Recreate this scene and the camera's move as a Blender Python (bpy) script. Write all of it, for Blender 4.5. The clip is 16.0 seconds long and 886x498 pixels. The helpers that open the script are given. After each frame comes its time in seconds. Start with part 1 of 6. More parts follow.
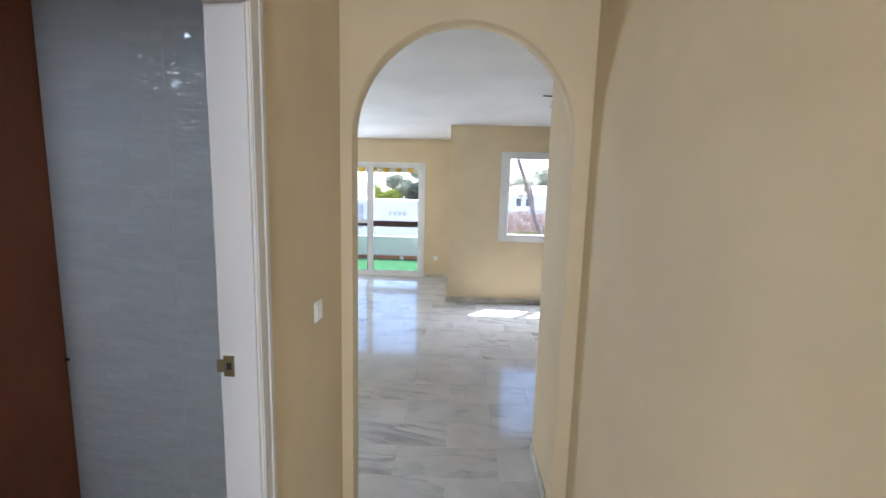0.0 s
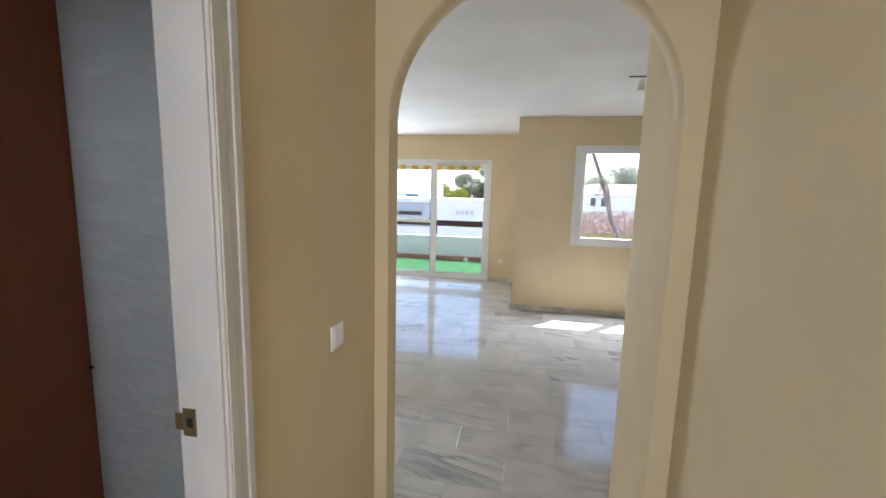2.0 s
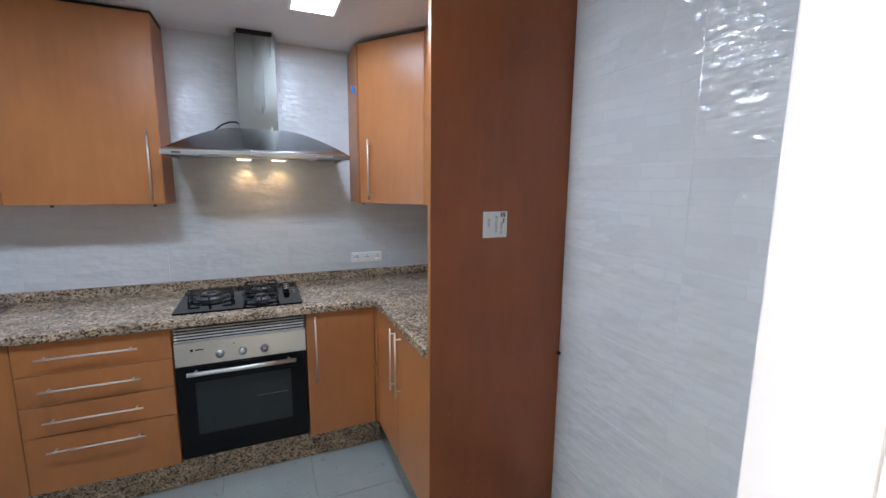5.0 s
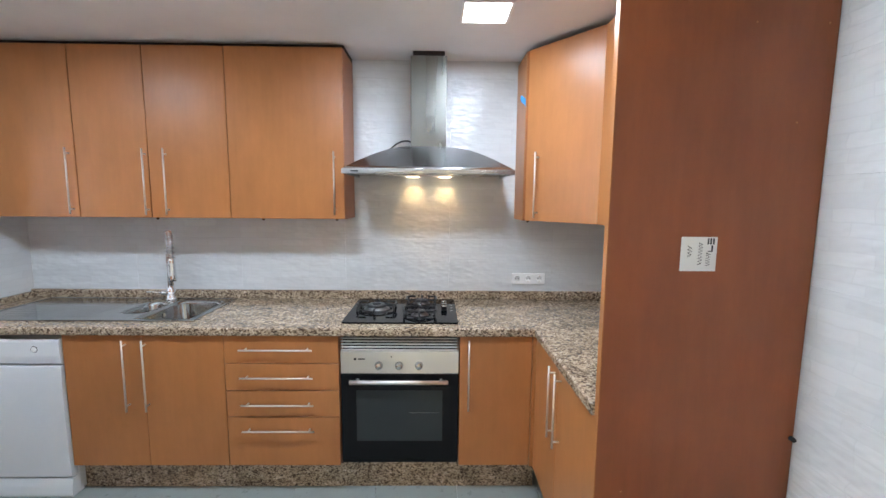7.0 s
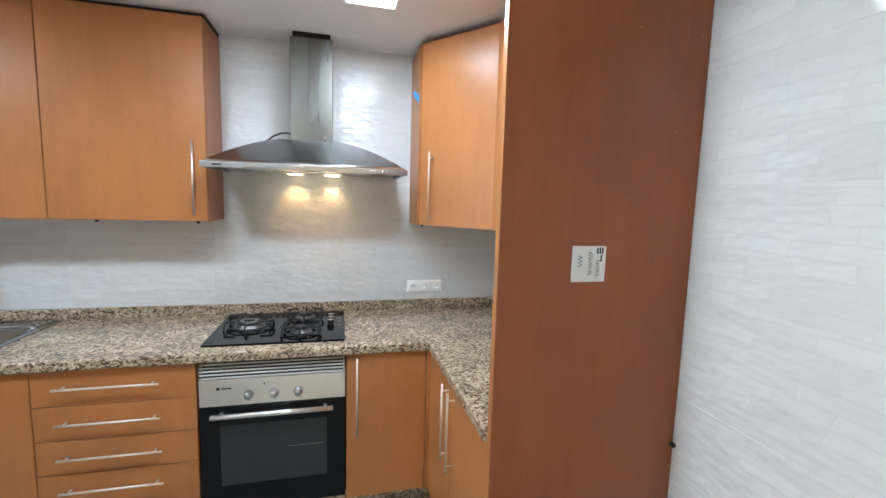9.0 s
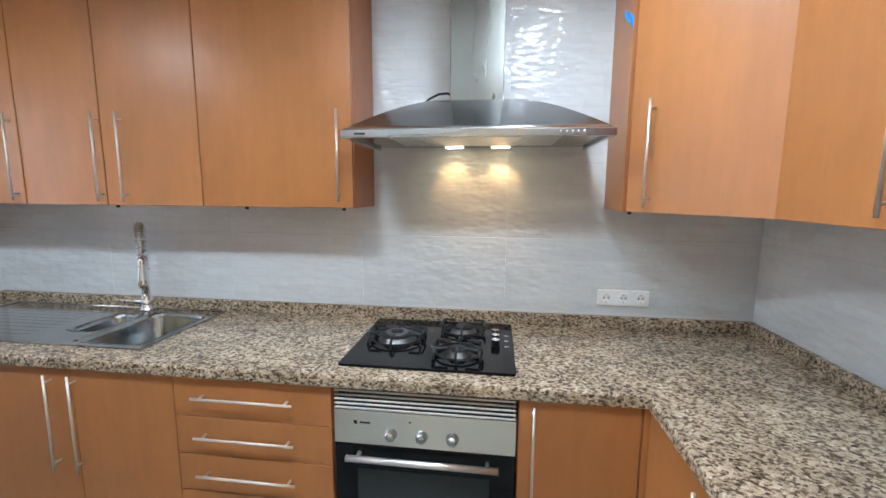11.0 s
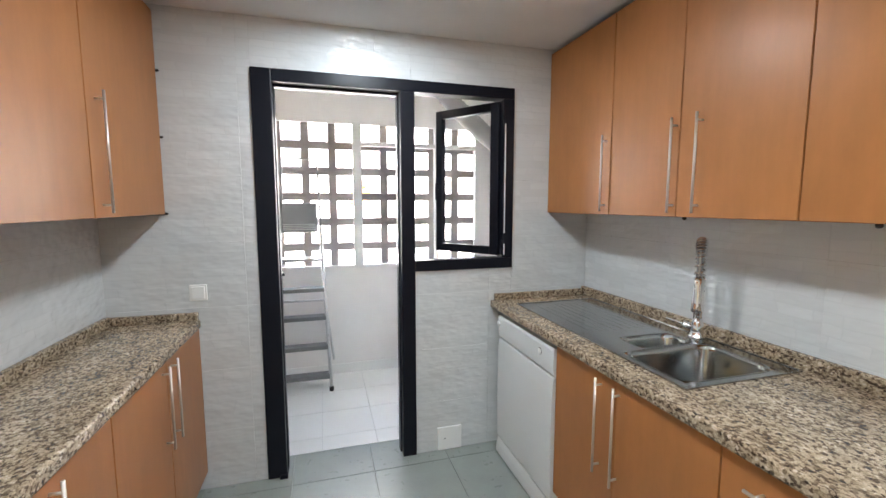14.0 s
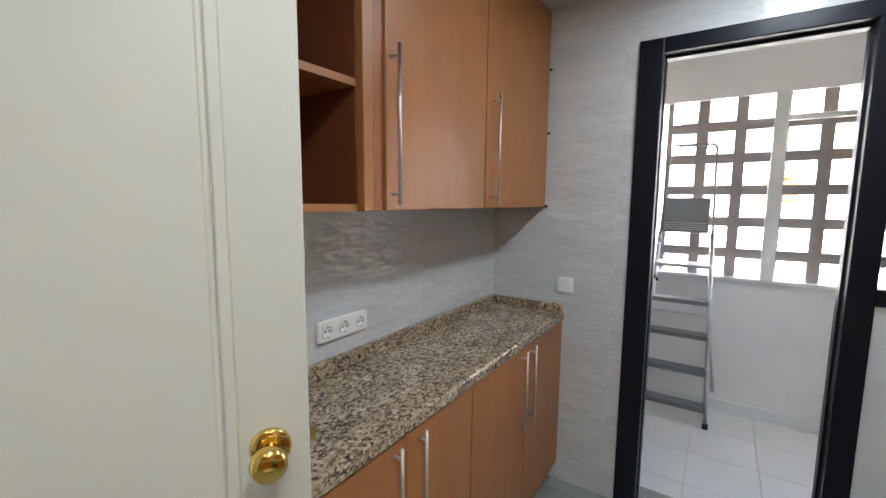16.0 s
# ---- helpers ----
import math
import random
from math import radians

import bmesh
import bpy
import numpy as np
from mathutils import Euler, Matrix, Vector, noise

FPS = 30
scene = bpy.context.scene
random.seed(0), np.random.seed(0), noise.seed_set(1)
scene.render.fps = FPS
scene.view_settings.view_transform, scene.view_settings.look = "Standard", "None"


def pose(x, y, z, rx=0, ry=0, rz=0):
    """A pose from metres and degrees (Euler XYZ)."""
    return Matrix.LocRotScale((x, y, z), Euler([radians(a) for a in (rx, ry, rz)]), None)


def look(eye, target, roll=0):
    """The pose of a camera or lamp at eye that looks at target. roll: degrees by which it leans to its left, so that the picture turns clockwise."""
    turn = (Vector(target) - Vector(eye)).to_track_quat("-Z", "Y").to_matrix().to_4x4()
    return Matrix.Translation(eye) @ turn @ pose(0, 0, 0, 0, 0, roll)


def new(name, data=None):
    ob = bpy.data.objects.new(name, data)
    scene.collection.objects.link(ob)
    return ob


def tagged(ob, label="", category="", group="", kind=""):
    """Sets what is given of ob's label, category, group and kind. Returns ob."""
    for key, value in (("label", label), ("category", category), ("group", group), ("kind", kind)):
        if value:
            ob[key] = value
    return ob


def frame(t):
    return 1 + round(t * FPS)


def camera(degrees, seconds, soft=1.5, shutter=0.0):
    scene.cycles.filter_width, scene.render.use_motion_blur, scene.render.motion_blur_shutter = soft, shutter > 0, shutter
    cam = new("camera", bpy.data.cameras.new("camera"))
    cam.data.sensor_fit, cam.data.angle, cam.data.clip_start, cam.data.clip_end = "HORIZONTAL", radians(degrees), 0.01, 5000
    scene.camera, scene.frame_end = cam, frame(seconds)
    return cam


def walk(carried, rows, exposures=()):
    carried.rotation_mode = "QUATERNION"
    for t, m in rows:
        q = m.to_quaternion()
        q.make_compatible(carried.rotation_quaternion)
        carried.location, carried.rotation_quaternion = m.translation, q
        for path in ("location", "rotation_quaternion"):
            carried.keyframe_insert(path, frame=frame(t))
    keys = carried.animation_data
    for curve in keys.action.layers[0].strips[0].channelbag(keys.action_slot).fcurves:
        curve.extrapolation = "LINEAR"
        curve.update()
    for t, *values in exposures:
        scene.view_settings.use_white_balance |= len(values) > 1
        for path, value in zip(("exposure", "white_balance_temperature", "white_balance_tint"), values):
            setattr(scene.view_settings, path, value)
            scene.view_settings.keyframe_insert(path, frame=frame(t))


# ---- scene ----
cam = camera(93.5, 16.0)
PATH = [
    (0, (0.715, 0.607, 1.617), (0.642, 2.588, 1.346), 1.5),
    (0.5, (0.684, 0.697, 1.616), (0.606, 2.676, 1.338), 1.1),
    (1, (0.701, 0.793, 1.615), (0.582, 2.769, 1.332), 1.3),
    (1.5, (0.735, 0.935, 1.621), (0.51, 2.902, 1.338), 1.5),
    (2, (0.744, 1.006, 1.607), (0.349, 2.946, 1.324), 1.5),
    (2.5, (0.736, 1.038, 1.599), (0.126, 2.92, 1.309), 1.6),
    (3, (0.687, 1.067, 1.582), (-0.164, 2.851, 1.284), 1.1),
    (3.5, (0.564, 1.098, 1.564), (-0.54, 2.735, 1.252), 0.5),
    (4, (0.434, 1.14, 1.554), (-0.919, 2.579, 1.237), 0.4),
    (4.5, (0.367, 1.163, 1.539), (-1.246, 2.304, 1.226), 0.3),
    (5, (0.32, 1.213, 1.528), (-1.494, 2.0, 1.227), 0.5),
    (5.2, (0.302, 1.257, 1.523), (-1.57, 1.896, 1.226), 0.5),
    (7.3, (0.096, 1.28, 1.533), (-1.891, 1.304, 1.302), 0.5),
    (7.5, (0.084, 1.29, 1.534), (-1.901, 1.389, 1.309), 0.8),
    (8, (0.058, 1.334, 1.538), (-1.89, 1.737, 1.33), 1.7),
    (8.2, (0.049, 1.356, 1.54), (-1.869, 1.884, 1.338), 1.9),
    (10.3, (-0.418, 1.367, 1.506), (-2.397, 1.484, 1.242), 0.9),
    (10.5, (-0.487, 1.363, 1.494), (-2.469, 1.385, 1.227), 0.8),
    (11, (-0.668, 1.311, 1.488), (-2.633, 1.059, 1.212), 0.4),
    (11.5, (-0.808, 1.239, 1.488), (-2.703, 0.663, 1.212), 0.2),
    (12, (-0.902, 1.188, 1.486), (-2.65, 0.253, 1.219), 0.2),
    (12.5, (-0.978, 1.17, 1.486), (-2.494, -0.11, 1.235), 0.3),
    (13, (-0.99, 1.149, 1.481), (-2.213, -0.415, 1.239), 0.3),
    (13.5, (-0.967, 1.1, 1.476), (-1.876, -0.666, 1.246), 0.2),
    (14, (-0.923, 0.994, 1.466), (-1.475, -0.917, 1.255), -0.0),
    (14.5, (-0.905, 0.902, 1.464), (-1.037, -1.084, 1.264), 0.1),
    (15, (-0.971, 0.808, 1.461), (-0.617, -1.15, 1.266), 0.5),
    (15.5, (-1.007, 0.764, 1.47), (-0.184, -1.046, 1.259), 0.9),
    (16, (-0.948, 0.752, 1.449), (0.153, -0.902, 1.217), 0.5),
]
EXPOSURES = [(0, 2.85, 5700, 14), (1.5, 2.75, 5850, 14), (2.5, 2.65, 6350, 14), (3.5, 2.85, 6700, 14), (4, 3.2, 6700, 14), (4.5, 3.75, 6350, 14), (5, 4.2, 5800, 15), (8, 4.83, 6250, 12), (10.5, 4.78, 6100, 10), (11.5, 4.68, 6100, 10), (13, 4.57, 6480, 10), (14.5, 4.68, 6800, 11), (16, 4.05, 6700, 11)]
walk(cam, [(t, look(eye, target, roll)) for t, eye, target, roll in PATH], EXPOSURES)

# ---- world, sun and lamps ----
SUN_FROM = Vector((0.30, 0.37, 1.0)).normalized()
world = bpy.data.worlds.new("sky")
scene.world = world
world.use_nodes = True
wn = world.node_tree.nodes
sky = wn.new("ShaderNodeTexSky")
sky.sky_type, sky.sun_disc = "NISHITA", False
sky.sun_elevation = math.asin(SUN_FROM.z)
sky.sun_rotation = math.atan2(SUN_FROM.x, SUN_FROM.y)
world.node_tree.links.new(sky.outputs[0], wn["Background"].inputs[0])
wn["Background"].inputs[1].default_value = 0.15

sun = new("sun", bpy.data.lights.new("sun", "SUN"))
sun.data.energy, sun.data.angle, sun.data.color = 5.0, radians(0.5), (1.0, 0.95, 0.87)
sun.matrix_world = look(SUN_FROM * 30, (0, 0, 0))

CEIL_K = 2.37
PANELS = [(-1.85, 1.488, 0.34), (-1.10, 1.44, 0.38), (-1.15, 0.62, 0.66), (-1.15, -0.78, 0.62)]
for px, py, watts in PANELS:
    lamp = new("panel_lamp", bpy.data.lights.new("panel_lamp", "AREA"))
    lamp.data.shape, lamp.data.size, lamp.data.energy = "SQUARE", 0.2, watts
    lamp.data.color = (0.76, 0.89, 1.0)
    lamp.matrix_world = pose(px, py, CEIL_K - 0.014)
for py in (1.13, 1.32):
    lamp = new("hood_lamp", bpy.data.lights.new("hood_lamp", "SPOT"))
    lamp.data.energy, lamp.data.spot_size, lamp.data.spot_blend = 0.06, radians(68), 0.35
    lamp.data.color, lamp.data.shadow_soft_size = (1.0, 0.58, 0.24), 0.012
    lamp.matrix_world = look((-2.432, py, 1.655), (-2.525, py, 1.50))

# added area lamps standing in for the sky; the hall's fills an unseen window
for eye, target, wide, high, watts in (((-2.34, 8.53, 1.06), (-1.9, 6.4, 1.5), 1.05, 1.85, 19.0), ((2.1, 6.768, 2.166), (2.1, 6.0, 1.9), 1.5, 0.05, 29.0),
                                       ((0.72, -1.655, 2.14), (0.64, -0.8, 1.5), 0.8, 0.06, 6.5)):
    lamp = new("added_daylight", bpy.data.lights.new("added_daylight", "AREA"))
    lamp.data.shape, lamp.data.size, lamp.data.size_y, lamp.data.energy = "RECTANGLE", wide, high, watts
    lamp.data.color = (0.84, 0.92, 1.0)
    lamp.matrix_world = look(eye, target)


# ---- materials ----
def material(name, base, rough=0.5, metal=0.0, spec=0.5, coat=0.0):
    m = bpy.data.materials.new(name)
    m.use_nodes = True
    p = m.node_tree.nodes["Principled BSDF"]
    p.inputs["Base Color"].default_value = (*base, 1)
    p.inputs["Roughness"].default_value = rough
    p.inputs["Metallic"].default_value = metal
    p.inputs["Specular IOR Level"].default_value = spec
    p.inputs["Coat Weight"].default_value = coat
    return m


def node(m, kind, **values):
    n = m.node_tree.nodes.new(kind)
    for key, value in values.items():
        n.inputs[key.replace("_", " ")].default_value = value
    return n


def link(m, a, b):
    m.node_tree.links.new(a, b)


def coords(m, scale=(1, 1, 1), offset_random=False):
    """Object coordinates, scaled; with a random shift for each object where pieces share a mesh."""
    tc = m.node_tree.nodes.new("ShaderNodeTexCoord")
    mp = m.node_tree.nodes.new("ShaderNodeMapping")
    mp.inputs["Scale"].default_value = scale
    link(m, tc.outputs["Object"], mp.inputs["Vector"])
    if offset_random:
        info = m.node_tree.nodes.new("ShaderNodeObjectInfo")
        mul = m.node_tree.nodes.new("ShaderNodeVectorMath")
        mul.operation = "MULTIPLY"
        mul.inputs[1].default_value = (37, 53, 71)
        link(m, info.outputs["Random"], mul.inputs[0])
        link(m, mul.outputs[0], mp.inputs["Location"])
    return mp.outputs[0]


def ramp(m, fac, stops):
    r = m.node_tree.nodes.new("ShaderNodeValToRGB")
    e = r.color_ramp.elements
    while len(e) < len(stops):
        e.new(0.5)
    for el, (at, col) in zip(e, stops):
        el.position, el.color = at, (*col, 1)
    link(m, fac, r.inputs[0])
    return r.outputs[0]


def bump(m, height, strength=0.3, distance=0.002):
    b = node(m, "ShaderNodeBump", Strength=strength, Distance=distance)
    link(m, height, b.inputs["Height"])
    link(m, b.outputs[0], m.node_tree.nodes["Principled BSDF"].inputs["Normal"])
    return b


def shade(m, socket, key="Base Color"):
    link(m, socket, m.node_tree.nodes["Principled BSDF"].inputs[key])


def noise_tex(m, vec, scale, detail=4, rough=0.55):
    n = node(m, "ShaderNodeTexNoise", Scale=scale, Detail=detail, Roughness=rough)
    link(m, vec, n.inputs["Vector"])
    return n.outputs["Fac"]


def scaled(c, f):
    return tuple(v * f for v in c)


def plaster(name, base, rough=0.75):
    m = material(name, base, rough, spec=0.3)
    v = coords(m)
    shade(m, ramp(m, noise_tex(m, v, 1.7, 6), [(0.3, scaled(base, 0.93)), (0.7, scaled(base, 1.05))]))
    bump(m, noise_tex(m, v, 55, 5), 0.22, 0.002)
    return m


def wood(name, base, rough=0.38, contrast=0.14, coat=0.08):
    m = material(name, base, rough, spec=0.4, coat=coat)
    m.node_tree.nodes["Principled BSDF"].inputs["Coat Roughness"].default_value = 0.25
    g = noise_tex(m, coords(m, (30, 30, 3.2), True), 1.0, 5, 0.62)
    f = noise_tex(m, coords(m, (3.2, 3.2, 1.9), True), 1.0, 6, 0.66)
    mix = m.node_tree.nodes.new("ShaderNodeMath")
    mix.operation, mix.use_clamp = "MULTIPLY_ADD", True
    mix.inputs[1].default_value = 0.28
    half = m.node_tree.nodes.new("ShaderNodeMath")
    half.operation = "MULTIPLY"
    half.inputs[1].default_value = 0.72
    link(m, f, half.inputs[0])
    link(m, g, mix.inputs[0])
    link(m, half.outputs[0], mix.inputs[2])
    shade(m, ramp(m, mix.outputs[0], [(0.30, scaled(base, 1 - contrast)), (0.5, base), (0.70, scaled(base, 1 + contrast))]))
    bump(m, g, 0.04, 0.0006)
    return m


def wavy_tile(name, base):
    """Glazed wall tile with a low relief of thin uneven stone courses."""
    m = material(name, base, 0.5, spec=0.0, coat=1.0)
    m.node_tree.nodes["Principled BSDF"].inputs["Coat Roughness"].default_value = 0.035
    tc = m.node_tree.nodes.new("ShaderNodeTexCoord")
    info = m.node_tree.nodes.new("ShaderNodeObjectInfo")
    sep = m.node_tree.nodes.new("ShaderNodeSeparateXYZ")
    link(m, tc.outputs["Object"], sep.inputs[0])
    add = m.node_tree.nodes.new("ShaderNodeMath")
    add.operation = "MULTIPLY_ADD"
    add.inputs[1].default_value = 7.0
    link(m, info.outputs["Random"], add.inputs[0])
    link(m, sep.outputs["X"], add.inputs[2])
    comb = m.node_tree.nodes.new("ShaderNodeCombineXYZ")
    link(m, add.outputs[0], comb.inputs[0])
    link(m, sep.outputs["Z"], comb.inputs[1])
    wob = node(m, "ShaderNodeTexNoise", Scale=9.0, Detail=2.0)
    link(m, comb.outputs[0], wob.inputs["Vector"])
    vm = m.node_tree.nodes.new("ShaderNodeVectorMath")
    vm.operation = "MULTIPLY_ADD"
    vm.inputs[1].default_value = (0.07, 0.022, 0)
    link(m, wob.outputs["Color"], vm.inputs[0])
    link(m, comb.outputs[0], vm.inputs[2])
    br = node(m, "ShaderNodeTexBrick", Scale=1.0, Mortar_Size=0.004, Mortar_Smooth=1.0, Brick_Width=0.125, Row_Height=0.040)
    br.offset, br.squash, br.offset_frequency = 0.37, 1.5, 3
    br.inputs["Color1"].default_value, br.inputs["Color2"].default_value = (0.35, 0.35, 0.35, 1), (0.75, 0.75, 0.75, 1)
    br.inputs["Mortar"].default_value = (0.28, 0.28, 0.28, 1)
    link(m, vm.outputs[0], br.inputs["Vector"])
    st = node(m, "ShaderNodeMapping", Scale=(14, 30, 1))
    link(m, comb.outputs[0], st.inputs[0])
    ripple = noise_tex(m, st.outputs[0], 1.0, 1.0, 0.5)
    st2 = node(m, "ShaderNodeMapping", Scale=(3, 6.5, 1))
    link(m, comb.outputs[0], st2.inputs[0])
    swell = noise_tex(m, st2.outputs[0], 1.0, 1, 0.5)
    twice = m.node_tree.nodes.new("ShaderNodeMath")
    twice.operation = "MULTIPLY"
    twice.inputs[1].default_value = 0.62
    link(m, br.outputs["Color"], twice.inputs[0])
    total = twice.outputs[0]
    for wave, metres in ((ripple, 5.4), (swell, 7.0)):
        h = m.node_tree.nodes.new("ShaderNodeMath")
        h.operation = "MULTIPLY_ADD"
        h.inputs[1].default_value = metres * 1.25
        link(m, wave, h.inputs[0])
        link(m, total, h.inputs[2])
        total = h.outputs[0]
    bump(m, total, 0.7, 0.0009)
    glaze = node(m, "ShaderNodeBump", Strength=1.0, Distance=0.0014)
    link(m, total, glaze.inputs["Height"])
    link(m, glaze.outputs[0], m.node_tree.nodes["Principled BSDF"].inputs["Coat Normal"])
    tone = m.node_tree.nodes.new("ShaderNodeMath")
    tone.operation = "MULTIPLY_ADD"
    tone.inputs[1].default_value = 0.55
    half = m.node_tree.nodes.new("ShaderNodeMath")
    half.operation = "MULTIPLY"
    half.inputs[1].default_value = 0.5
    link(m, swell, half.inputs[0])
    link(m, br.outputs["Color"], tone.inputs[0])
    link(m, half.outputs[0], tone.inputs[2])
    shade(m, ramp(m, tone.outputs[0], [(0.3, scaled(base, 0.93)), (0.75, scaled(base, 1.07))]))
    return m


def granite(name):
    m = material(name, (0.4, 0.3, 0.2), 0.16, spec=0.5)
    v = coords(m, (1.0, 0.72, 1.0))
    warp = node(m, "ShaderNodeTexNoise", Scale=45.0, Detail=2.0)
    link(m, v, warp.inputs["Vector"])
    vm = m.node_tree.nodes.new("ShaderNodeVectorMath")
    vm.operation = "MULTIPLY_ADD"
    vm.inputs[1].default_value = (0.012, 0.012, 0.012)
    link(m, warp.outputs["Color"], vm.inputs[0])
    link(m, v, vm.inputs[2])
    vo = node(m, "ShaderNodeTexVoronoi", Scale=160.0)
    link(m, vm.outputs[0], vo.inputs["Vector"])
    sep = m.node_tree.nodes.new("ShaderNodeSeparateColor")
    link(m, vo.outputs["Color"], sep.inputs[0])
    grains = m.node_tree.nodes.new("ShaderNodeValToRGB")
    grains.color_ramp.interpolation = "CONSTANT"
    stops = [(0.0, (0.055, 0.04, 0.03)), (0.16, (0.135, 0.092, 0.062)), (0.30, (0.24, 0.175, 0.118)), (0.41, (0.37, 0.285, 0.19)), (0.55, (0.53, 0.415, 0.295)), (0.82, (0.67, 0.56, 0.435))]
    e = grains.color_ramp.elements
    while len(e) < len(stops):
        e.new(0.5)
    for el, (at, col) in zip(e, stops):
        el.position, el.color = at, (*col, 1)
    big = noise_tex(m, v, 74, 4, 0.72)
    add = m.node_tree.nodes.new("ShaderNodeMath")
    add.operation = "MULTIPLY_ADD"
    add.inputs[1].default_value = 0.62
    half = m.node_tree.nodes.new("ShaderNodeMath")
    half.operation = "MULTIPLY_ADD"
    half.inputs[1].default_value, half.inputs[2].default_value = 1.5, -0.56
    link(m, big, half.inputs[0])
    link(m, sep.outputs[0], add.inputs[0])
    link(m, half.outputs[0], add.inputs[2])
    link(m, add.outputs[0], grains.inputs[0])
    fine = ramp(m, noise_tex(m, v, 420, 2), [(0.35, (0.75, 0.75, 0.75)), (0.65, (1.15, 1.15, 1.15))])
    mul = m.node_tree.nodes.new("ShaderNodeMix")
    mul.data_type, mul.blend_type = "RGBA", "MULTIPLY"
    mul.inputs[0].default_value = 1.0
    link(m, grains.outputs[0], mul.inputs[6])
    link(m, fine, mul.inputs[7])
    cloud = ramp(m, noise_tex(m, v, 14, 5, 0.6), [(0.34, (0.70, 0.68, 0.66)), (0.66, (1.18, 1.18, 1.18))])
    patch = m.node_tree.nodes.new("ShaderNodeMix")
    patch.data_type, patch.blend_type = "RGBA", "MULTIPLY"
    patch.inputs[0].default_value = 1.0
    link(m, mul.outputs[2], patch.inputs[6])
    link(m, cloud, patch.inputs[7])
    shade(m, patch.outputs[2])
    return m


def marble(name, base):
    m = material(name, base, 0.10, spec=0.8)
    v = coords(m, (1, 1, 1), True)
    w = node(m, "ShaderNodeTexNoise", Scale=1.5, Detail=6.0, Roughness=0.62, Distortion=0.9)
    st = node(m, "ShaderNodeMapping", Scale=(0.75, 2.3, 1), Rotation=(0, 0, 0.22))
    link(m, v, st.inputs[0])
    link(m, st.outputs[0], w.inputs["Vector"])
    vein = ramp(m, w.outputs["Fac"], [(0.36, scaled(base, 0.97)), (0.455, scaled(base, 0.95)), (0.50, scaled(base, 0.36)), (0.54, scaled(base, 0.70)), (0.62, scaled(base, 1.02))])
    mask = ramp(m, noise_tex(m, v, 1.2, 4), [(0.47, (0, 0, 0)), (0.64, (0.8, 0.8, 0.8))])
    cloud = ramp(m, noise_tex(m, v, 3.4, 6), [(0.3, scaled(base, 0.82)), (0.6, base), (0.75, scaled(base, 1.08))])
    mix = m.node_tree.nodes.new("ShaderNodeMix")
    mix.data_type = "RGBA"
    link(m, mask, mix.inputs[0])
    link(m, cloud, mix.inputs[6])
    link(m, vein, mix.inputs[7])
    shade(m, mix.outputs[2])
    shade(m, ramp(m, noise_tex(m, v, 12, 4), [(0.3, (0.06,) * 3), (0.7, (0.13,) * 3)]), "Roughness")
    return m


def stone_tile(name, base, rough, vary=0.08, relief=0.08):
    m = material(name, base, rough, spec=0.45)
    v = coords(m, (1, 1, 1), True)
    shade(m, ramp(m, noise_tex(m, v, 3.5, 8, 0.62), [(0.3, scaled(base, 1 - vary)), (0.7, scaled(base, 1 + vary))]))
    shade(m, ramp(m, noise_tex(m, v, 25, 5), [(0.3, (rough * 0.8,) * 3), (0.7, (rough * 1.25,) * 3)]), "Roughness")
    bump(m, noise_tex(m, v, 60, 4), relief, 0.001)
    return m


def metal(name, base, rough, stretch=(1, 1, 1), vary=0.3):
    m = material(name, base, rough, 1.0)
    g = noise_tex(m, coords(m, stretch), 6.0, 4)
    shade(m, ramp(m, g, [(0.3, (rough * (1 - vary),) * 3), (0.7, (rough * (1 + vary),) * 3)]), "Roughness")
    return m


def glossy_paint(name, base, rough=0.35):
    m = material(name, base, rough, spec=0.45)
    v = coords(m)
    shade(m, ramp(m, noise_tex(m, v, 2.3, 6), [(0.3, scaled(base, 0.96)), (0.7, scaled(base, 1.03))]))
    bump(m, noise_tex(m, v, 38, 4), 0.08, 0.001)
    return m


def glow(name, col, strength):
    m = bpy.data.materials.new(name)
    m.use_nodes = True
    p = m.node_tree.nodes["Principled BSDF"]
    p.inputs["Base Color"].default_value = (*col, 1)
    p.inputs["Emission Color"].default_value = (*col, 1)
    p.inputs["Emission Strength"].default_value = strength
    return m


def clear_glass(name, tint=(1, 1, 1), see=0.93):
    """Thin window glass: mostly clear, with a Fresnel gloss."""
    m = bpy.data.materials.new(name)
    m.use_nodes = True
    n = m.node_tree.nodes
    n.remove(n["Principled BSDF"])
    tr = n.new("ShaderNodeBsdfTransparent")
    tr.inputs[0].default_value = (*scaled(tint, see), 1)
    gl = n.new("ShaderNodeBsdfGlossy")
    gl.inputs["Roughness"].default_value = 0.02
    fr = n.new("ShaderNodeFresnel")
    fr.inputs[0].default_value = 1.45
    mx = n.new("ShaderNodeMixShader")
    link(m, fr.outputs[0], mx.inputs[0])
    link(m, tr.outputs[0], mx.inputs[1])
    link(m, gl.outputs[0], mx.inputs[2])
    link(m, mx.outputs[0], n["Material Output"].inputs[0])
    return m


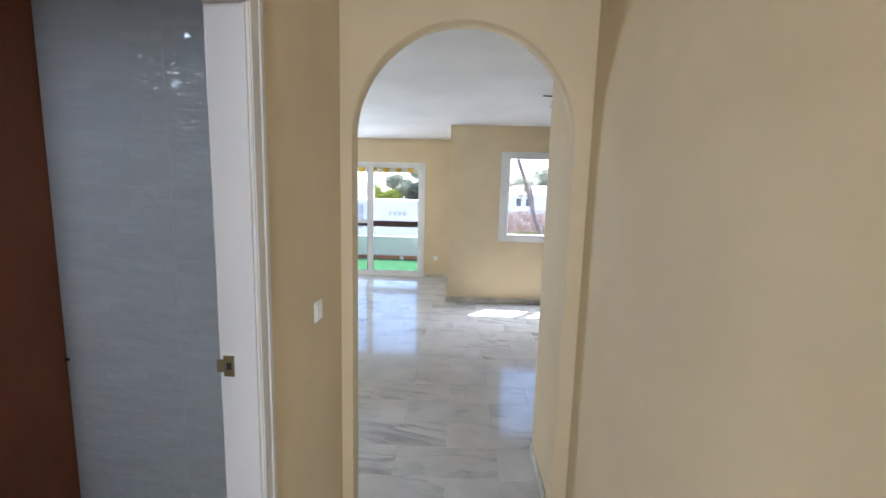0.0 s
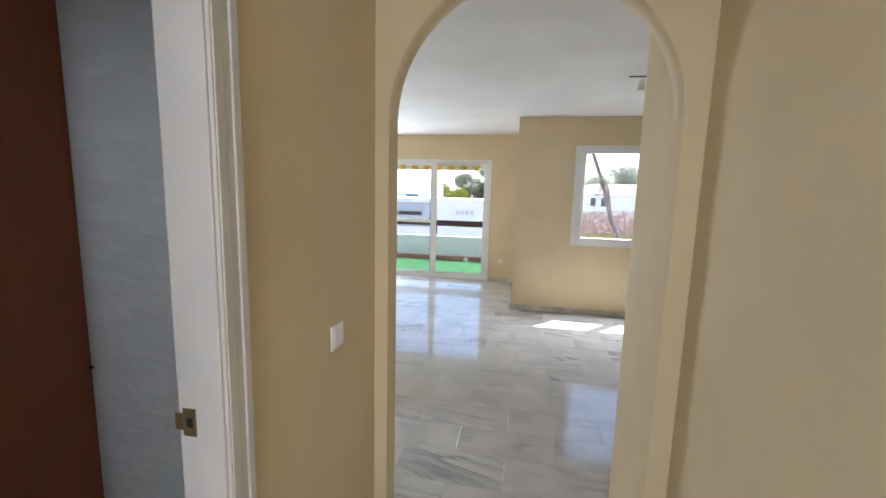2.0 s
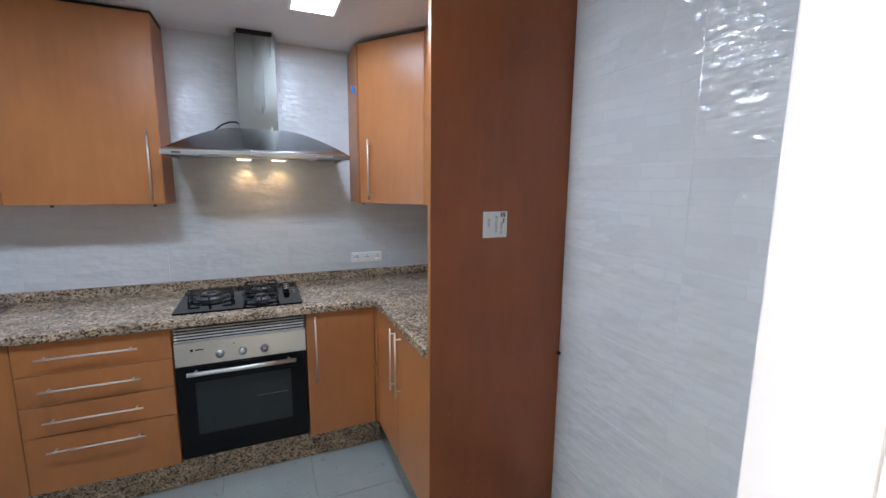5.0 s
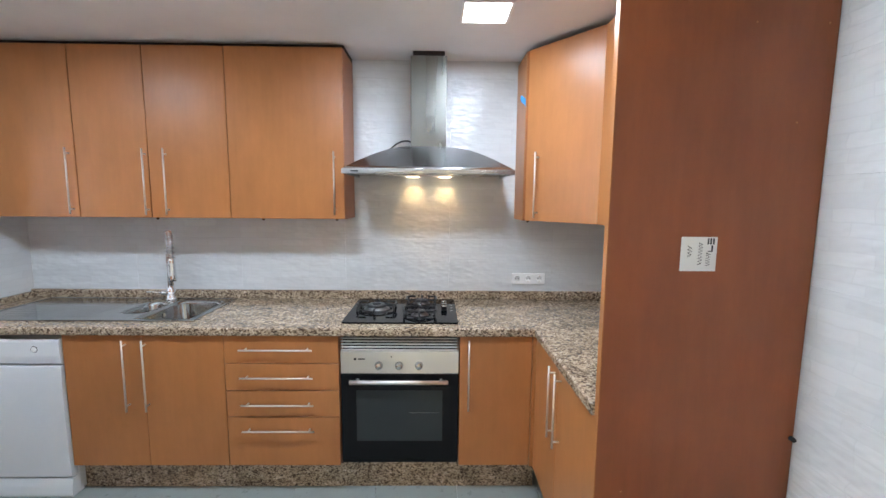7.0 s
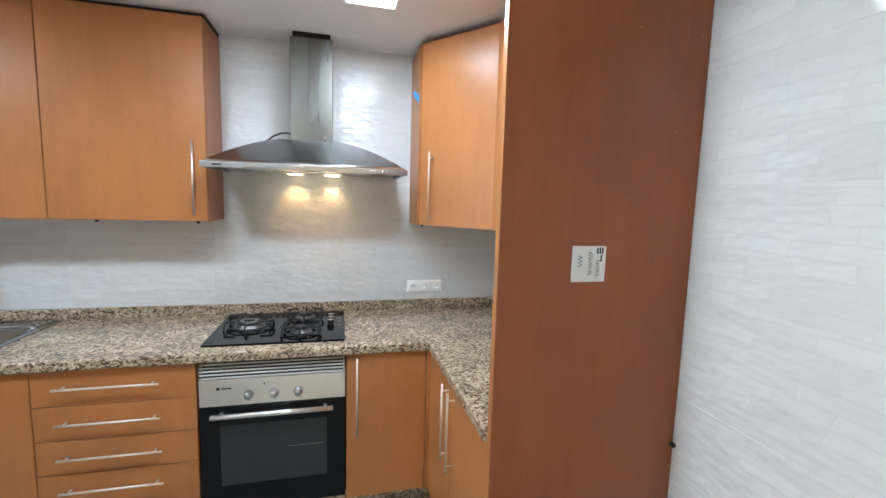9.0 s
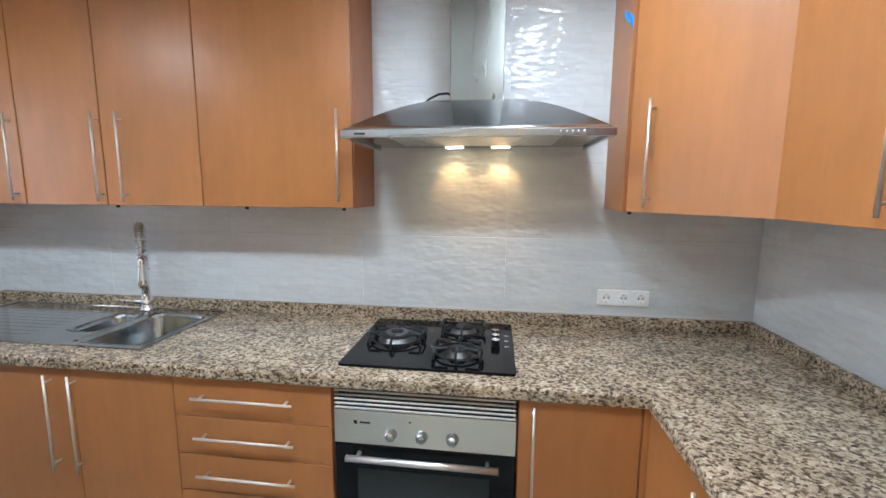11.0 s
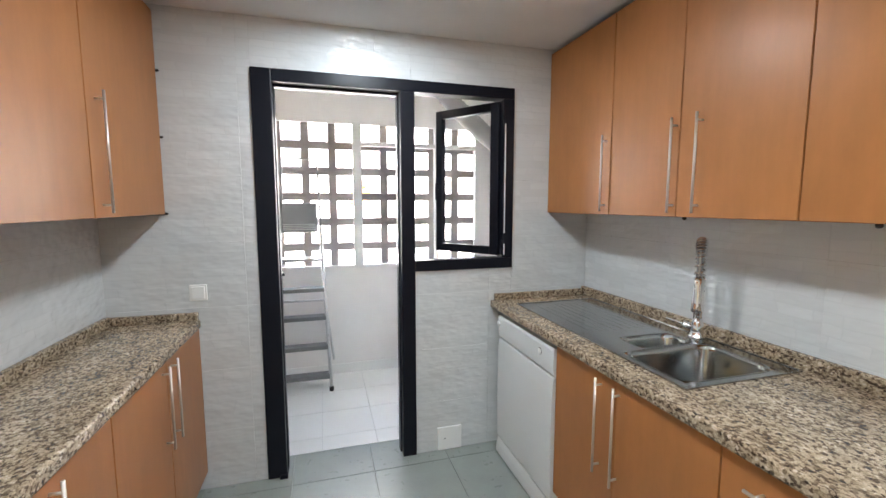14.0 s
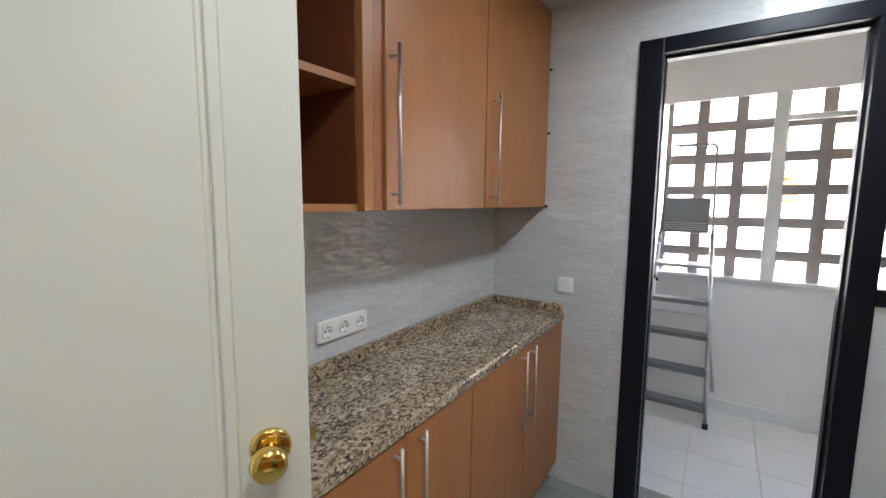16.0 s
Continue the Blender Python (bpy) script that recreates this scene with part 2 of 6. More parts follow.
def foliage(name, base):
    """Leaf blades that let part of the light through."""
    m = bpy.data.materials.new(name)
    m.use_nodes = True
    n = m.node_tree.nodes
    n.remove(n["Principled BSDF"])
    geo = n.new("ShaderNodeNewGeometry")
    col = ramp(m, geo.outputs["Random Per Island"], [(0.0, scaled(base, 0.6)), (0.5, base), (1.0, scaled(base, 1.45))])
    front, back, mx = n.new("ShaderNodeBsdfDiffuse"), n.new("ShaderNodeBsdfTranslucent"), n.new("ShaderNodeMixShader")
    mx.inputs[0].default_value = 0.65
    link(m, col, front.inputs[0])
    link(m, col, back.inputs[0])
    link(m, front.outputs[0], mx.inputs[1])
    link(m, back.outputs[0], mx.inputs[2])
    link(m, mx.outputs[0], n["Material Output"].inputs[0])
    return m


M_YELLOW = plaster("yellow_plaster", (0.73, 0.60, 0.39))
M_WHITE = plaster("white_plaster", (0.80, 0.79, 0.77))
M_LAUNDRY = plaster("laundry_white_paint", (0.80, 0.785, 0.77))
M_GROUT = plaster("pale_grout", (0.62, 0.62, 0.61))
M_TILE = wavy_tile("glazed_grey_white_tile", (0.655, 0.67, 0.672))
M_WOOD = wood("orange_cherry_laminate", (0.412, 0.163, 0.051), contrast=0.16)
M_CARC = wood("orange_cherry_carcass", (0.36, 0.125, 0.042))
M_PANEL = wood("red_mahogany_laminate", (0.28, 0.082, 0.028), 0.34, 0.2)
M_GRANITE = granite("speckled_brown_granite")
M_MARBLE = marble("white_veined_marble", (0.57, 0.56, 0.545))
M_KFLOOR = stone_tile("grey_stoneware", (0.295, 0.32, 0.295), 0.32, 0.09, 0.02)
M_LFLOOR = material("white_stoneware", (0.79, 0.79, 0.775), 0.34, spec=0.4)
shade(M_LFLOOR, ramp(M_LFLOOR, noise_tex(M_LFLOOR, coords(M_LFLOOR, (1, 1, 1), True), 2.5, 4), [(0.3, (0.76, 0.76, 0.74)), (0.7, (0.81, 0.81, 0.80))]))
M_BURNER = metal("dull_burner_alloy", (0.21, 0.21, 0.21), 0.34)
M_STEEL = metal("brushed_steel", (0.45, 0.465, 0.485), 0.22, (1, 0.06, 1))
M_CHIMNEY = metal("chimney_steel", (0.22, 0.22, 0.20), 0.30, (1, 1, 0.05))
# far panes made paler, with the haze of distance in their colour
M_FARGLASS = material("hazed_grey_window_glass", (0.10, 0.11, 0.12), 0.2)
M_OVENSTEEL = metal("light_brushed_steel", (0.74, 0.72, 0.69), 0.36, (1, 0.06, 1))
M_DUCT = glossy_paint("galvanised_grey_metal", (0.26, 0.26, 0.26), 0.5)
M_SLAT = glossy_paint("pale_enamelled_metal", (0.62, 0.60, 0.56), 0.3)
M_SINK = metal("satin_sink_steel", (0.40, 0.405, 0.40), 0.15, (1, 1, 1))
M_CHROME = metal("chrome", (0.80, 0.80, 0.80), 0.07)
M_TREAD = stone_tile("dark_grey_tread", (0.16, 0.165, 0.17), 0.5)
M_NICKEL = metal("satin_nickel", (0.72, 0.66, 0.60), 0.46, (1, 1, 0.1))
M_BRASS = metal("polished_brass", (0.80, 0.55, 0.16), 0.12)
M_DULLBRASS = metal("worn_brass", (0.42, 0.32, 0.16), 0.4)
M_ALU = metal("aluminium", (0.62, 0.63, 0.64), 0.35)
M_BLACKGLASS = material("black_glass", (0.006, 0.006, 0.007), 0.05, spec=0.2)
M_OVENGLASS = material("dark_oven_window", (0.022, 0.026, 0.028), 0.06)
M_IRON = stone_tile("black_cast_iron", (0.012, 0.012, 0.013), 0.45)
M_NAVY = glossy_paint("black_lacquered_metal", (0.006, 0.007, 0.012), 0.36)
M_NAVY.node_tree.nodes["Principled BSDF"].inputs["Specular IOR Level"].default_value = 0.25
M_APPL = glossy_paint("white_enamel", (0.78, 0.79, 0.79), 0.25)
M_PLASTIC = glossy_paint("white_plastic", (0.90, 0.90, 0.88), 0.3)
M_DARKHOLE = material("dark_hole", (0.02, 0.02, 0.02), 0.6)
M_DOOR = glossy_paint("cream_white_door_paint", (0.78, 0.75, 0.635), 0.38)
M_TRIM = glossy_paint("white_frame_paint", (0.66, 0.63, 0.595), 0.45)
M_UPVC = glossy_paint("white_upvc", (0.80, 0.80, 0.79), 0.35)
M_RUBBER = material("black_rubber", (0.015, 0.015, 0.015), 0.7)
M_CONCRETE = stone_tile("painted_lattice_concrete", (0.31, 0.275, 0.265), 0.8)
M_GLASS = clear_glass("window_glass")
# grey tint added to the glass to dim the bright view outdoors
M_DIMGLASS = clear_glass("dimming_window_glass", (0.97, 0.99, 1.0), 0.66)
M_PAPER = stone_tile("white_paper", (0.80, 0.80, 0.79), 0.7, 0.02)
M_INK = material("black_ink", (0.02, 0.02, 0.025), 0.6)
M_BLUE = material("blue_film", (0.03, 0.25, 0.62), 0.4)
M_PANELGLOW = glow("lamp_diffuser", (1.0, 1.0, 1.0), 0.32)
M_BULB = glow("warm_bulb", (1.0, 0.78, 0.45), 0.6)
M_TURF = stone_tile("green_turf", (0.025, 0.115, 0.035), 0.95, 0.4)
M_RAIL = wood("dark_red_brown_rail", (0.06, 0.02, 0.018))
M_OUTWHITE = plaster("white_outdoor_render", (0.82, 0.82, 0.80))
# cherry laminate darkened to hold the shade inside the open shelf
M_SHELFSHADE = wood("shelf_inside_shade", (0.20, 0.065, 0.026))
M_OUTGREY = plaster("grey_signboard", (0.45, 0.47, 0.50))
M_TRAY = glossy_paint("grey_tray_plastic", (0.24, 0.25, 0.255), 0.4)
M_TERRA = stone_tile("terracotta", (0.42, 0.17, 0.09), 0.8, 0.2)
M_YELLOWCLOTH = stone_tile("yellow_awning_cloth", (0.75, 0.42, 0.06), 0.85)
M_WHITECLOTH = stone_tile("white_awning_cloth", (0.82, 0.80, 0.75), 0.85)
M_LEAF = foliage("green_leaf", (0.30, 0.34, 0.07))
M_LEAFDARK = foliage("grey_green_leaf", (0.36, 0.375, 0.29))
M_PINK = foliage("pink_flower", (0.44, 0.31, 0.26))
M_BARK = stone_tile("grey_bark", (0.27, 0.22, 0.21), 0.9, 0.3)
M_GROUND = stone_tile("dry_ground", (0.32, 0.29, 0.25), 0.9, 0.2)
M_ORANGE = stone_tile("orange_cloth", (0.62, 0.20, 0.05), 0.8, 0.2)
M_PINKROOF = stone_tile("faded_pink_roof", (0.62, 0.45, 0.40), 0.85, 0.1)
# near-black of small fittings, also the shade painted into gaps
M_DARKLINE = material("dark_fitting_gap_shade", (0.03, 0.027, 0.025), 0.8)
M_MOULD = stone_tile("damp_stained_marble_skirting", (0.56, 0.52, 0.44), 0.35, 0.35)


# ---- mesh helpers ----
def box(bm, x0, y0, z0, x1, y1, z1, bevel=0.0, seg=2):
    """A box between two corners, with rounded edges."""
    xs, ys, zs = sorted((x0, x1)), sorted((y0, y1)), sorted((z0, z1))
    v = [bm.verts.new((x, y, z)) for x in xs for y in ys for z in zs]
    f = [bm.faces.new([v[i] for i in q]) for q in ((0, 1, 3, 2), (4, 6, 7, 5), (0, 4, 5, 1), (2, 3, 7, 6), (0, 2, 6, 4), (1, 5, 7, 3))]
    if bevel > 0:
        edges = list({e for face in f for e in face.edges})
        bmesh.ops.bevel(bm, geom=edges, offset=bevel, segments=seg, profile=0.5, affect="EDGES")
    return bm


def boxes(*specs, bevel=0.0, seg=2):
    bm = bmesh.new()
    for s in specs:
        box(bm, *s, bevel=bevel, seg=seg)
    return bm


def tube(bm, a, b, r, n=12, r2=None):
    """A closed round bar from a to b."""
    a, b = Vector(a), Vector(b)
    d = (b - a).normalized()
    side = d.orthogonal().normalized()
    up = d.cross(side)
    rings = []
    for p, rr in ((a, r), (b, r if r2 is None else r2)):
        rings.append([bm.verts.new(p + rr * (math.cos(2 * math.pi * k / n) * side + math.sin(2 * math.pi * k / n) * up)) for k in range(n)])
    for k in range(n):
        f = bm.faces.new((rings[0][k], rings[0][(k + 1) % n], rings[1][(k + 1) % n], rings[1][k]))
        f.smooth = True
    bm.faces.new(rings[0][::-1])
    bm.faces.new(rings[1])
    return bm


def sweep(bm, pts, r, n=8):
    """A round bar along a line of points."""
    pts = [Vector(p) for p in pts]
    rings, side = [], None
    for i, p in enumerate(pts):
        d = (pts[min(i + 1, len(pts) - 1)] - pts[max(i - 1, 0)]).normalized()
        side = d.orthogonal().normalized() if side is None else (side - d * side.dot(d)).normalized()
        up = d.cross(side)
        rr = r[i] if isinstance(r, (list, tuple)) else r
        rings.append([bm.verts.new(p + rr * (math.cos(2 * math.pi * k / n) * side + math.sin(2 * math.pi * k / n) * up)) for k in range(n)])
    for a, b in zip(rings, rings[1:]):
        for k in range(n):
            f = bm.faces.new((a[k], a[(k + 1) % n], b[(k + 1) % n], b[k]))
            f.smooth = True
    bm.faces.new(rings[0][::-1])
    bm.faces.new(rings[-1])
    return bm


def loft(bm, loops, cap_first=False, cap_last=False, smooth=True):
    """A skin over loops of points of equal count."""
    rings = [[bm.verts.new(p) for p in loop] for loop in loops]
    n = len(rings[0])
    for a, b in zip(rings, rings[1:]):
        for k in range(n):
            f = bm.faces.new((a[k], a[(k + 1) % n], b[(k + 1) % n], b[k]))
            f.smooth = smooth
    if cap_first:
        bm.faces.new(rings[0][::-1])
    if cap_last:
        bm.faces.new(rings[-1])
    return bm


def lathe(bm, centre, axis, profile, n=24):
    """A turned body: profile of (along, radius)."""
    axis = Vector(axis).normalized()
    side = axis.orthogonal().normalized()
    up = axis.cross(side)
    c = Vector(centre)
    loops = [[c + axis * h + max(r, 1e-4) * (math.cos(2 * math.pi * k / n) * side + math.sin(2 * math.pi * k / n) * up) for k in range(n)] for h, r in profile]
    return loft(bm, loops, True, True)


def round_rect(x0, y0, x1, y1, z, r, n=5):
    pts = []
    for cx, cy, a in ((x1 - r, y1 - r, 0), (x0 + r, y1 - r, 90), (x0 + r, y0 + r, 180), (x1 - r, y0 + r, 270)):
        for k in range(n + 1):
            t = radians(a + 90 * k / n)
            pts.append((cx + r * math.cos(t), cy + r * math.sin(t), z))
    return pts


def root_of(ob):
    while ob.parent:
        ob = ob.parent
    return ob


def thing(name, label, category, at=(0, 0, 0), rz=0, group="", kind=""):
    e = new(name)
    e.empty_display_size = 0.1
    e.matrix_world = pose(*at, 0, 0, rz)
    e["at"] = at[:]
    return tagged(e, label, category, group, kind)


def part(name, bm, mat, parent, label="", local=False):
    """One mesh under a thing. Points are given in the world, or in the thing's own axes where local."""
    me = bpy.data.meshes.new(name)
    bmesh.ops.recalc_face_normals(bm, faces=bm.faces)
    bm.to_mesh(me)
    bm.free()
    if not local:
        me.transform(root_of(parent).matrix_basis.inverted())
    me.materials.append(mat)
    ob = new(name, me)
    ob.parent = parent
    return tagged(ob, label)


def solid(name, bm, mat, label="", category="", kind="structure", group=""):
    """A mesh of its own, with its points in the world."""
    me = bpy.data.meshes.new(name)
    bmesh.ops.recalc_face_normals(bm, faces=bm.faces)
    bm.to_mesh(me)
    bm.free()
    me.materials.append(mat)
    return tagged(new(name, me), label, category, group, kind)


def piece(name, mesh, parent, at, rz=0):
    """A piece that shares its mesh with others, at a place in the world."""
    ob = new(name, mesh)
    ob.parent = parent
    ob.matrix_basis = root_of(parent).matrix_basis.inverted() @ pose(*at, 0, 0, rz)
    return ob


def mesh_of(name, bm, mat):
    me = bpy.data.meshes.new(name)
    bmesh.ops.recalc_face_normals(bm, faces=bm.faces)
    bm.to_mesh(me)
    bm.free()
    me.materials.append(mat)
    return me


def pierced(x0, y0, z0, x1, y1, z1, holes):
    """One connected wall with rectangular openings (a0, a1, z0, z1) along its longer way."""
    bm = bmesh.new()
    along_x = x1 - x0 > y1 - y0
    lo, hi = (x0, x1) if along_x else (y0, y1)
    f0, f1 = (y0, y1) if along_x else (x0, x1)
    us = sorted({lo, hi, *[min(max(v, lo), hi) for h in holes for v in h[:2]]})
    zs = sorted({z0, z1, *[min(max(v, z0), z1) for h in holes for v in h[2:]]})
    verts = {}

    def at(i, j, k):
        if (i, j, k) not in verts:
            u, f, z = us[i], (f0, f1)[k], zs[j]
            verts[i, j, k] = bm.verts.new((u, f, z) if along_x else (f, u, z))
        return verts[i, j, k]

    def full(i, j):
        if not (0 <= i < len(us) - 1 and 0 <= j < len(zs) - 1):
            return False
        u, z = (us[i] + us[i + 1]) / 2, (zs[j] + zs[j + 1]) / 2
        return not any(a0 < u < a1 and b0 < z < b1 for a0, a1, b0, b1 in holes)

    for i in range(len(us) - 1):
        for j in range(len(zs) - 1):
            if full(i, j):
                for k in (0, 1):
                    bm.faces.new((at(i, j, k), at(i + 1, j, k), at(i + 1, j + 1, k), at(i, j + 1, k)))
                for di, dj, a, b in ((-1, 0, (0, 0), (0, 1)), (1, 0, (1, 0), (1, 1)), (0, -1, (0, 0), (1, 0)), (0, 1, (0, 1), (1, 1))):
                    if not full(i + di, j + dj):
                        bm.faces.new((at(i + a[0], j + a[1], 0), at(i + b[0], j + b[1], 0), at(i + b[0], j + b[1], 1), at(i + a[0], j + a[1], 1)))
    return bm


# ---- large structure ----
KW, KE, KS, KN = -2.525, 0.068, -1.285, 2.395     # kitchen's faces: west, east, south, north
HW, HE = 0.168, 1.285                              # hall's faces
ARCH_Y0, ARCH_Y1 = 2.515, 2.62
DOOR_S, DOOR_N, DOOR_TOP = 0.915, 1.67, 2.06      # kitchen door's opening
LIV_N, LIV_FAR, CEIL_L = 6.687, 8.40, 2.565
JOINT = 0.008                                     # wall tiles stand this proud of the wall

wall_west = solid("wall_west", boxes((KW - 0.16, KS - 0.18, 0, KW - JOINT, KN + 0.225, 2.75)), M_GROUT, "kitchen wall behind the hob, clad in glazed tile", "wall")
wall_north = solid("wall_north", boxes((KW - JOINT, KN + JOINT, 0, HW - 0.06, KN + 0.225, 2.75)), M_GROUT, "kitchen wall clad in wavy grey-white tile", "wall")
wall_south = solid("wall_south", pierced(KW - JOINT, KS - 0.18, 0, KE + 0.055, KS - JOINT, 2.75, [(-2.01, -0.605, 1.092, 2.132), (-1.40, -0.605, -1, 2.132)]), M_GROUT,
                   "tiled kitchen wall with a black door and window frame", "wall")
wall_east = solid("wall_east", pierced(KE + JOINT, KS - JOINT, 0, 0.11, KN + JOINT, 2.75, [(DOOR_S - 0.03, DOOR_N + 0.03, -1, DOOR_TOP + 0.03)]), M_GROUT, "tiled kitchen wall beside the door", "wall")
wall_hall_west = solid("wall_hall_west", pierced(0.11, -1.6, 0, HW, ARCH_Y1, 2.75, [(DOOR_S - 0.03, DOOR_N + 0.03, -1, DOOR_TOP + 0.03)]), M_YELLOW, "yellow painted hall wall with the kitchen doorway", "wall")
wall_hall_east = solid("wall_hall_east", boxes((HE, -1.6, 0, HE + 0.12, ARCH_Y1, 2.75)), M_YELLOW, "plain yellow painted hall wall", "wall")
# opening cut for the added hall window, out of view
wall_hall_south = solid("wall_hall_south", pierced(0.1, -1.75, 0, HE + 0.12, -1.6, 2.75, [(0.25, 1.2, 0.9, 2.2)]), M_YELLOW, "yellow painted end wall of the hall", "wall")

# the arch between hall and living room: a wall with a round-headed opening
AX0, AX1, A_TOP = 0.222, 1.213, 2.355
A_R = (AX1 - AX0) / 2
A_C = ((AX0 + AX1) / 2, A_TOP - A_R)
bm = bmesh.new()
prof = [(AX0, 0.0)] + [(A_C[0] - A_R * math.cos(math.pi * k / 32), A_C[1] + A_R * math.sin(math.pi * k / 32)) for k in range(33)] + [(AX1, 0.0)]
out = [(HW, 0.0)] + [(HW + (HE - HW) * k / 32, 2.75) for k in range(33)] + [(HE, 0.0)]
out[1], out[33] = (HW, 2.75), (HE, 2.75)
rows_ = []
for yy in (ARCH_Y0, ARCH_Y1):
    rows_.append(([bm.verts.new((x, yy, z)) for x, z in prof], [bm.verts.new((x, yy, z)) for x, z in out]))
for (pin, pout) in rows_:
    for k in range(len(pin) - 1):
        bm.faces.new((pin[k], pin[k + 1], pout[k + 1], pout[k]))
for k in range(len(prof) - 1):
    f = bm.faces.new((rows_[0][0][k], rows_[0][0][k + 1], rows_[1][0][k + 1], rows_[1][0][k]))
    f.smooth = 0 < k < len(prof) - 2
wall_arch = solid("wall_arch", bm, M_YELLOW, "yellow plastered wall with a round arch opening", "arch")

wall_living_pier = solid("wall_living_pier", boxes((1.2135, ARCH_Y1, 0, 4.6, 3.05, 2.75)), M_YELLOW, "yellow wall end beside the arch", "wall")
wall_living_south = solid("wall_living_south", boxes((-3.2, KN + 0.225, 0, HW, KN + 0.235, 2.75)), M_YELLOW, "yellow living room wall", "wall")
WX0, WX1, WZ0, WZ1 = 1.33, 2.92, 0.965, 2.175
wall_living_window = solid("wall_living_window", pierced(0.56, LIV_N, 0, 4.6, LIV_N + 0.10, 2.75, [(WX0, WX1, WZ0, WZ1)]), M_YELLOW, "yellow living room wall with a white window", "wall")
wall_living_return = solid("wall_living_return", boxes((0.56, LIV_N + 0.10, 0, 0.78, LIV_FAR + 0.2, 2.75)), M_YELLOW, "yellow wall return beside the terrace door", "wall")
SX0, SX1, SZ1 = -3.0, 0.05, 2.115
wall_living_far = solid("wall_living_far", pierced(-3.2, LIV_FAR, 0, 0.56, LIV_FAR + 0.2, 2.75, [(SX0, SX1, -1, SZ1)]), M_YELLOW, "yellow living room wall with a terrace door", "wall")
wall_living_west = solid("wall_living_west", boxes((-3.35, KN + 0.225, 0, -3.2, LIV_FAR + 0.2, 2.75)), M_YELLOW, "yellow living room side wall", "wall")
wall_living_east = solid("wall_living_east", boxes((4.6, ARCH_Y1, 0, 4.75, LIV_N + 0.10, 2.75)), M_YELLOW, "yellow living room side wall", "wall")

ceiling_kitchen = solid("ceiling_kitchen", boxes((KW - JOINT, KS - JOINT, CEIL_K, KE + JOINT, KN + JOINT, CEIL_K + 0.06)), M_WHITE, "white painted kitchen ceiling", "ceiling")
ceiling_living = solid("ceiling_living", boxes((-3.2, ARCH_Y1, CEIL_L, 4.6, LIV_N, CEIL_L + 0.06), (-3.2, LIV_N, CEIL_L, 0.56, LIV_FAR, CEIL_L + 0.06)), M_WHITE, "white living room ceiling", "ceiling")
ceiling_hall = solid("ceiling_hall", boxes((HW, -1.6, 2.56, HE, ARCH_Y0, 2.62)), M_WHITE, "white hall ceiling", "ceiling")
roof = solid("roof", boxes((-3.35, -2.82, 2.75, 4.75, LIV_N + 0.10, 2.95), (-3.35, LIV_N + 0.10, 2.75, 0.78, LIV_FAR + 0.2, 2.95)), M_OUTWHITE, "flat white roof slab", "roof")
slab = solid("floor", boxes((-3.35, KS - 1.6, -0.25, 4.75, LIV_N + 0.10, -0.012), (-3.35, LIV_N + 0.10, -0.25, 0.78, LIV_FAR + 0.2, -0.012)), M_GROUT, "floor slab under the tiles", "floor")

# laundry behind the kitchen
LB = -2.64
wall_laundry_back = solid("wall_laundry_back", pierced(-2.5, LB - 0.16, 0, -0.35, LB, 2.75, [(-2.30, -0.49, 0.94, 2.135)]), M_LAUNDRY, "white laundry wall below a concrete lattice", "wall")
wall_laundry_east = solid("wall_laundry_east", boxes((-0.45, LB, 0, -0.35, KS - 0.18, 2.75)), M_LAUNDRY, "white laundry side wall", "wall")
wall_laundry_west = solid("wall_laundry_west", boxes((-2.62, LB - 0.16, 0, -2.5, KS - 0.18, 2.75)), M_LAUNDRY, "white laundry side wall", "wall")
wall_laundry_front = solid("wall_laundry_front", pierced(-2.5, KS - 0.19, 0, -0.45, KS - 0.182, 2.75, [(-2.02, -0.60, 1.09, 2.14), (-1.41, -0.60, -1, 2.14)]), M_LAUNDRY, "white laundry wall beside the door", "wall")
ceiling_laundry = solid("ceiling_laundry", boxes((-2.5, LB, 2.56, -0.45, KS - 0.19, 2.62)), M_LAUNDRY, "white laundry ceiling", "ceiling")


# ---- kitchen door: frame and leaf ----
door_1 = thing("door_1", "white painted door frame of the kitchen doorway", "door frame", (0.1, DOOR_N, 0), kind="structure")
JX0, JX1 = 0.073, 0.176
part("jamb", boxes((JX0, DOOR_N, 0, JX1, DOOR_N + 0.03, DOOR_TOP + 0.03), bevel=0.003), M_TRIM, door_1)
part("jamb", boxes((JX0, DOOR_S - 0.03, 0, JX1, DOOR_S, DOOR_TOP + 0.03), bevel=0.003), M_TRIM, door_1)
part("head", boxes((JX0, DOOR_S, DOOR_TOP, JX1, DOOR_N, DOOR_TOP + 0.03), bevel=0.003), M_TRIM, door_1)
for y0, y1 in ((DOOR_N + 0.006, DOOR_N + 0.078), (DOOR_S - 0.078, DOOR_S - 0.006)):
    inner = y0 if y0 > 1.2 else y1
    outer = y1 if y0 > 1.2 else y0
    s = 1 if outer > inner else -1
    part("casing", boxes((HW, y0, 0, HW + 0.016, y1, DOOR_TOP + 0.078), (HW + 0.010, inner + s * 0.004, 0, HW + 0.0185, inner + s * 0.03, DOOR_TOP + 0.04),
                         (HW + 0.010, outer - s * 0.024, 0, HW + 0.021, outer - s * 0.003, DOOR_TOP + 0.072), bevel=0.003), M_TRIM, door_1, "moulded white casing")
part("casing", boxes((HW, DOOR_S - 0.078, DOOR_TOP + 0.006, HW + 0.018, DOOR_N + 0.078, DOOR_TOP + 0.078), bevel=0.003), M_TRIM, door_1)
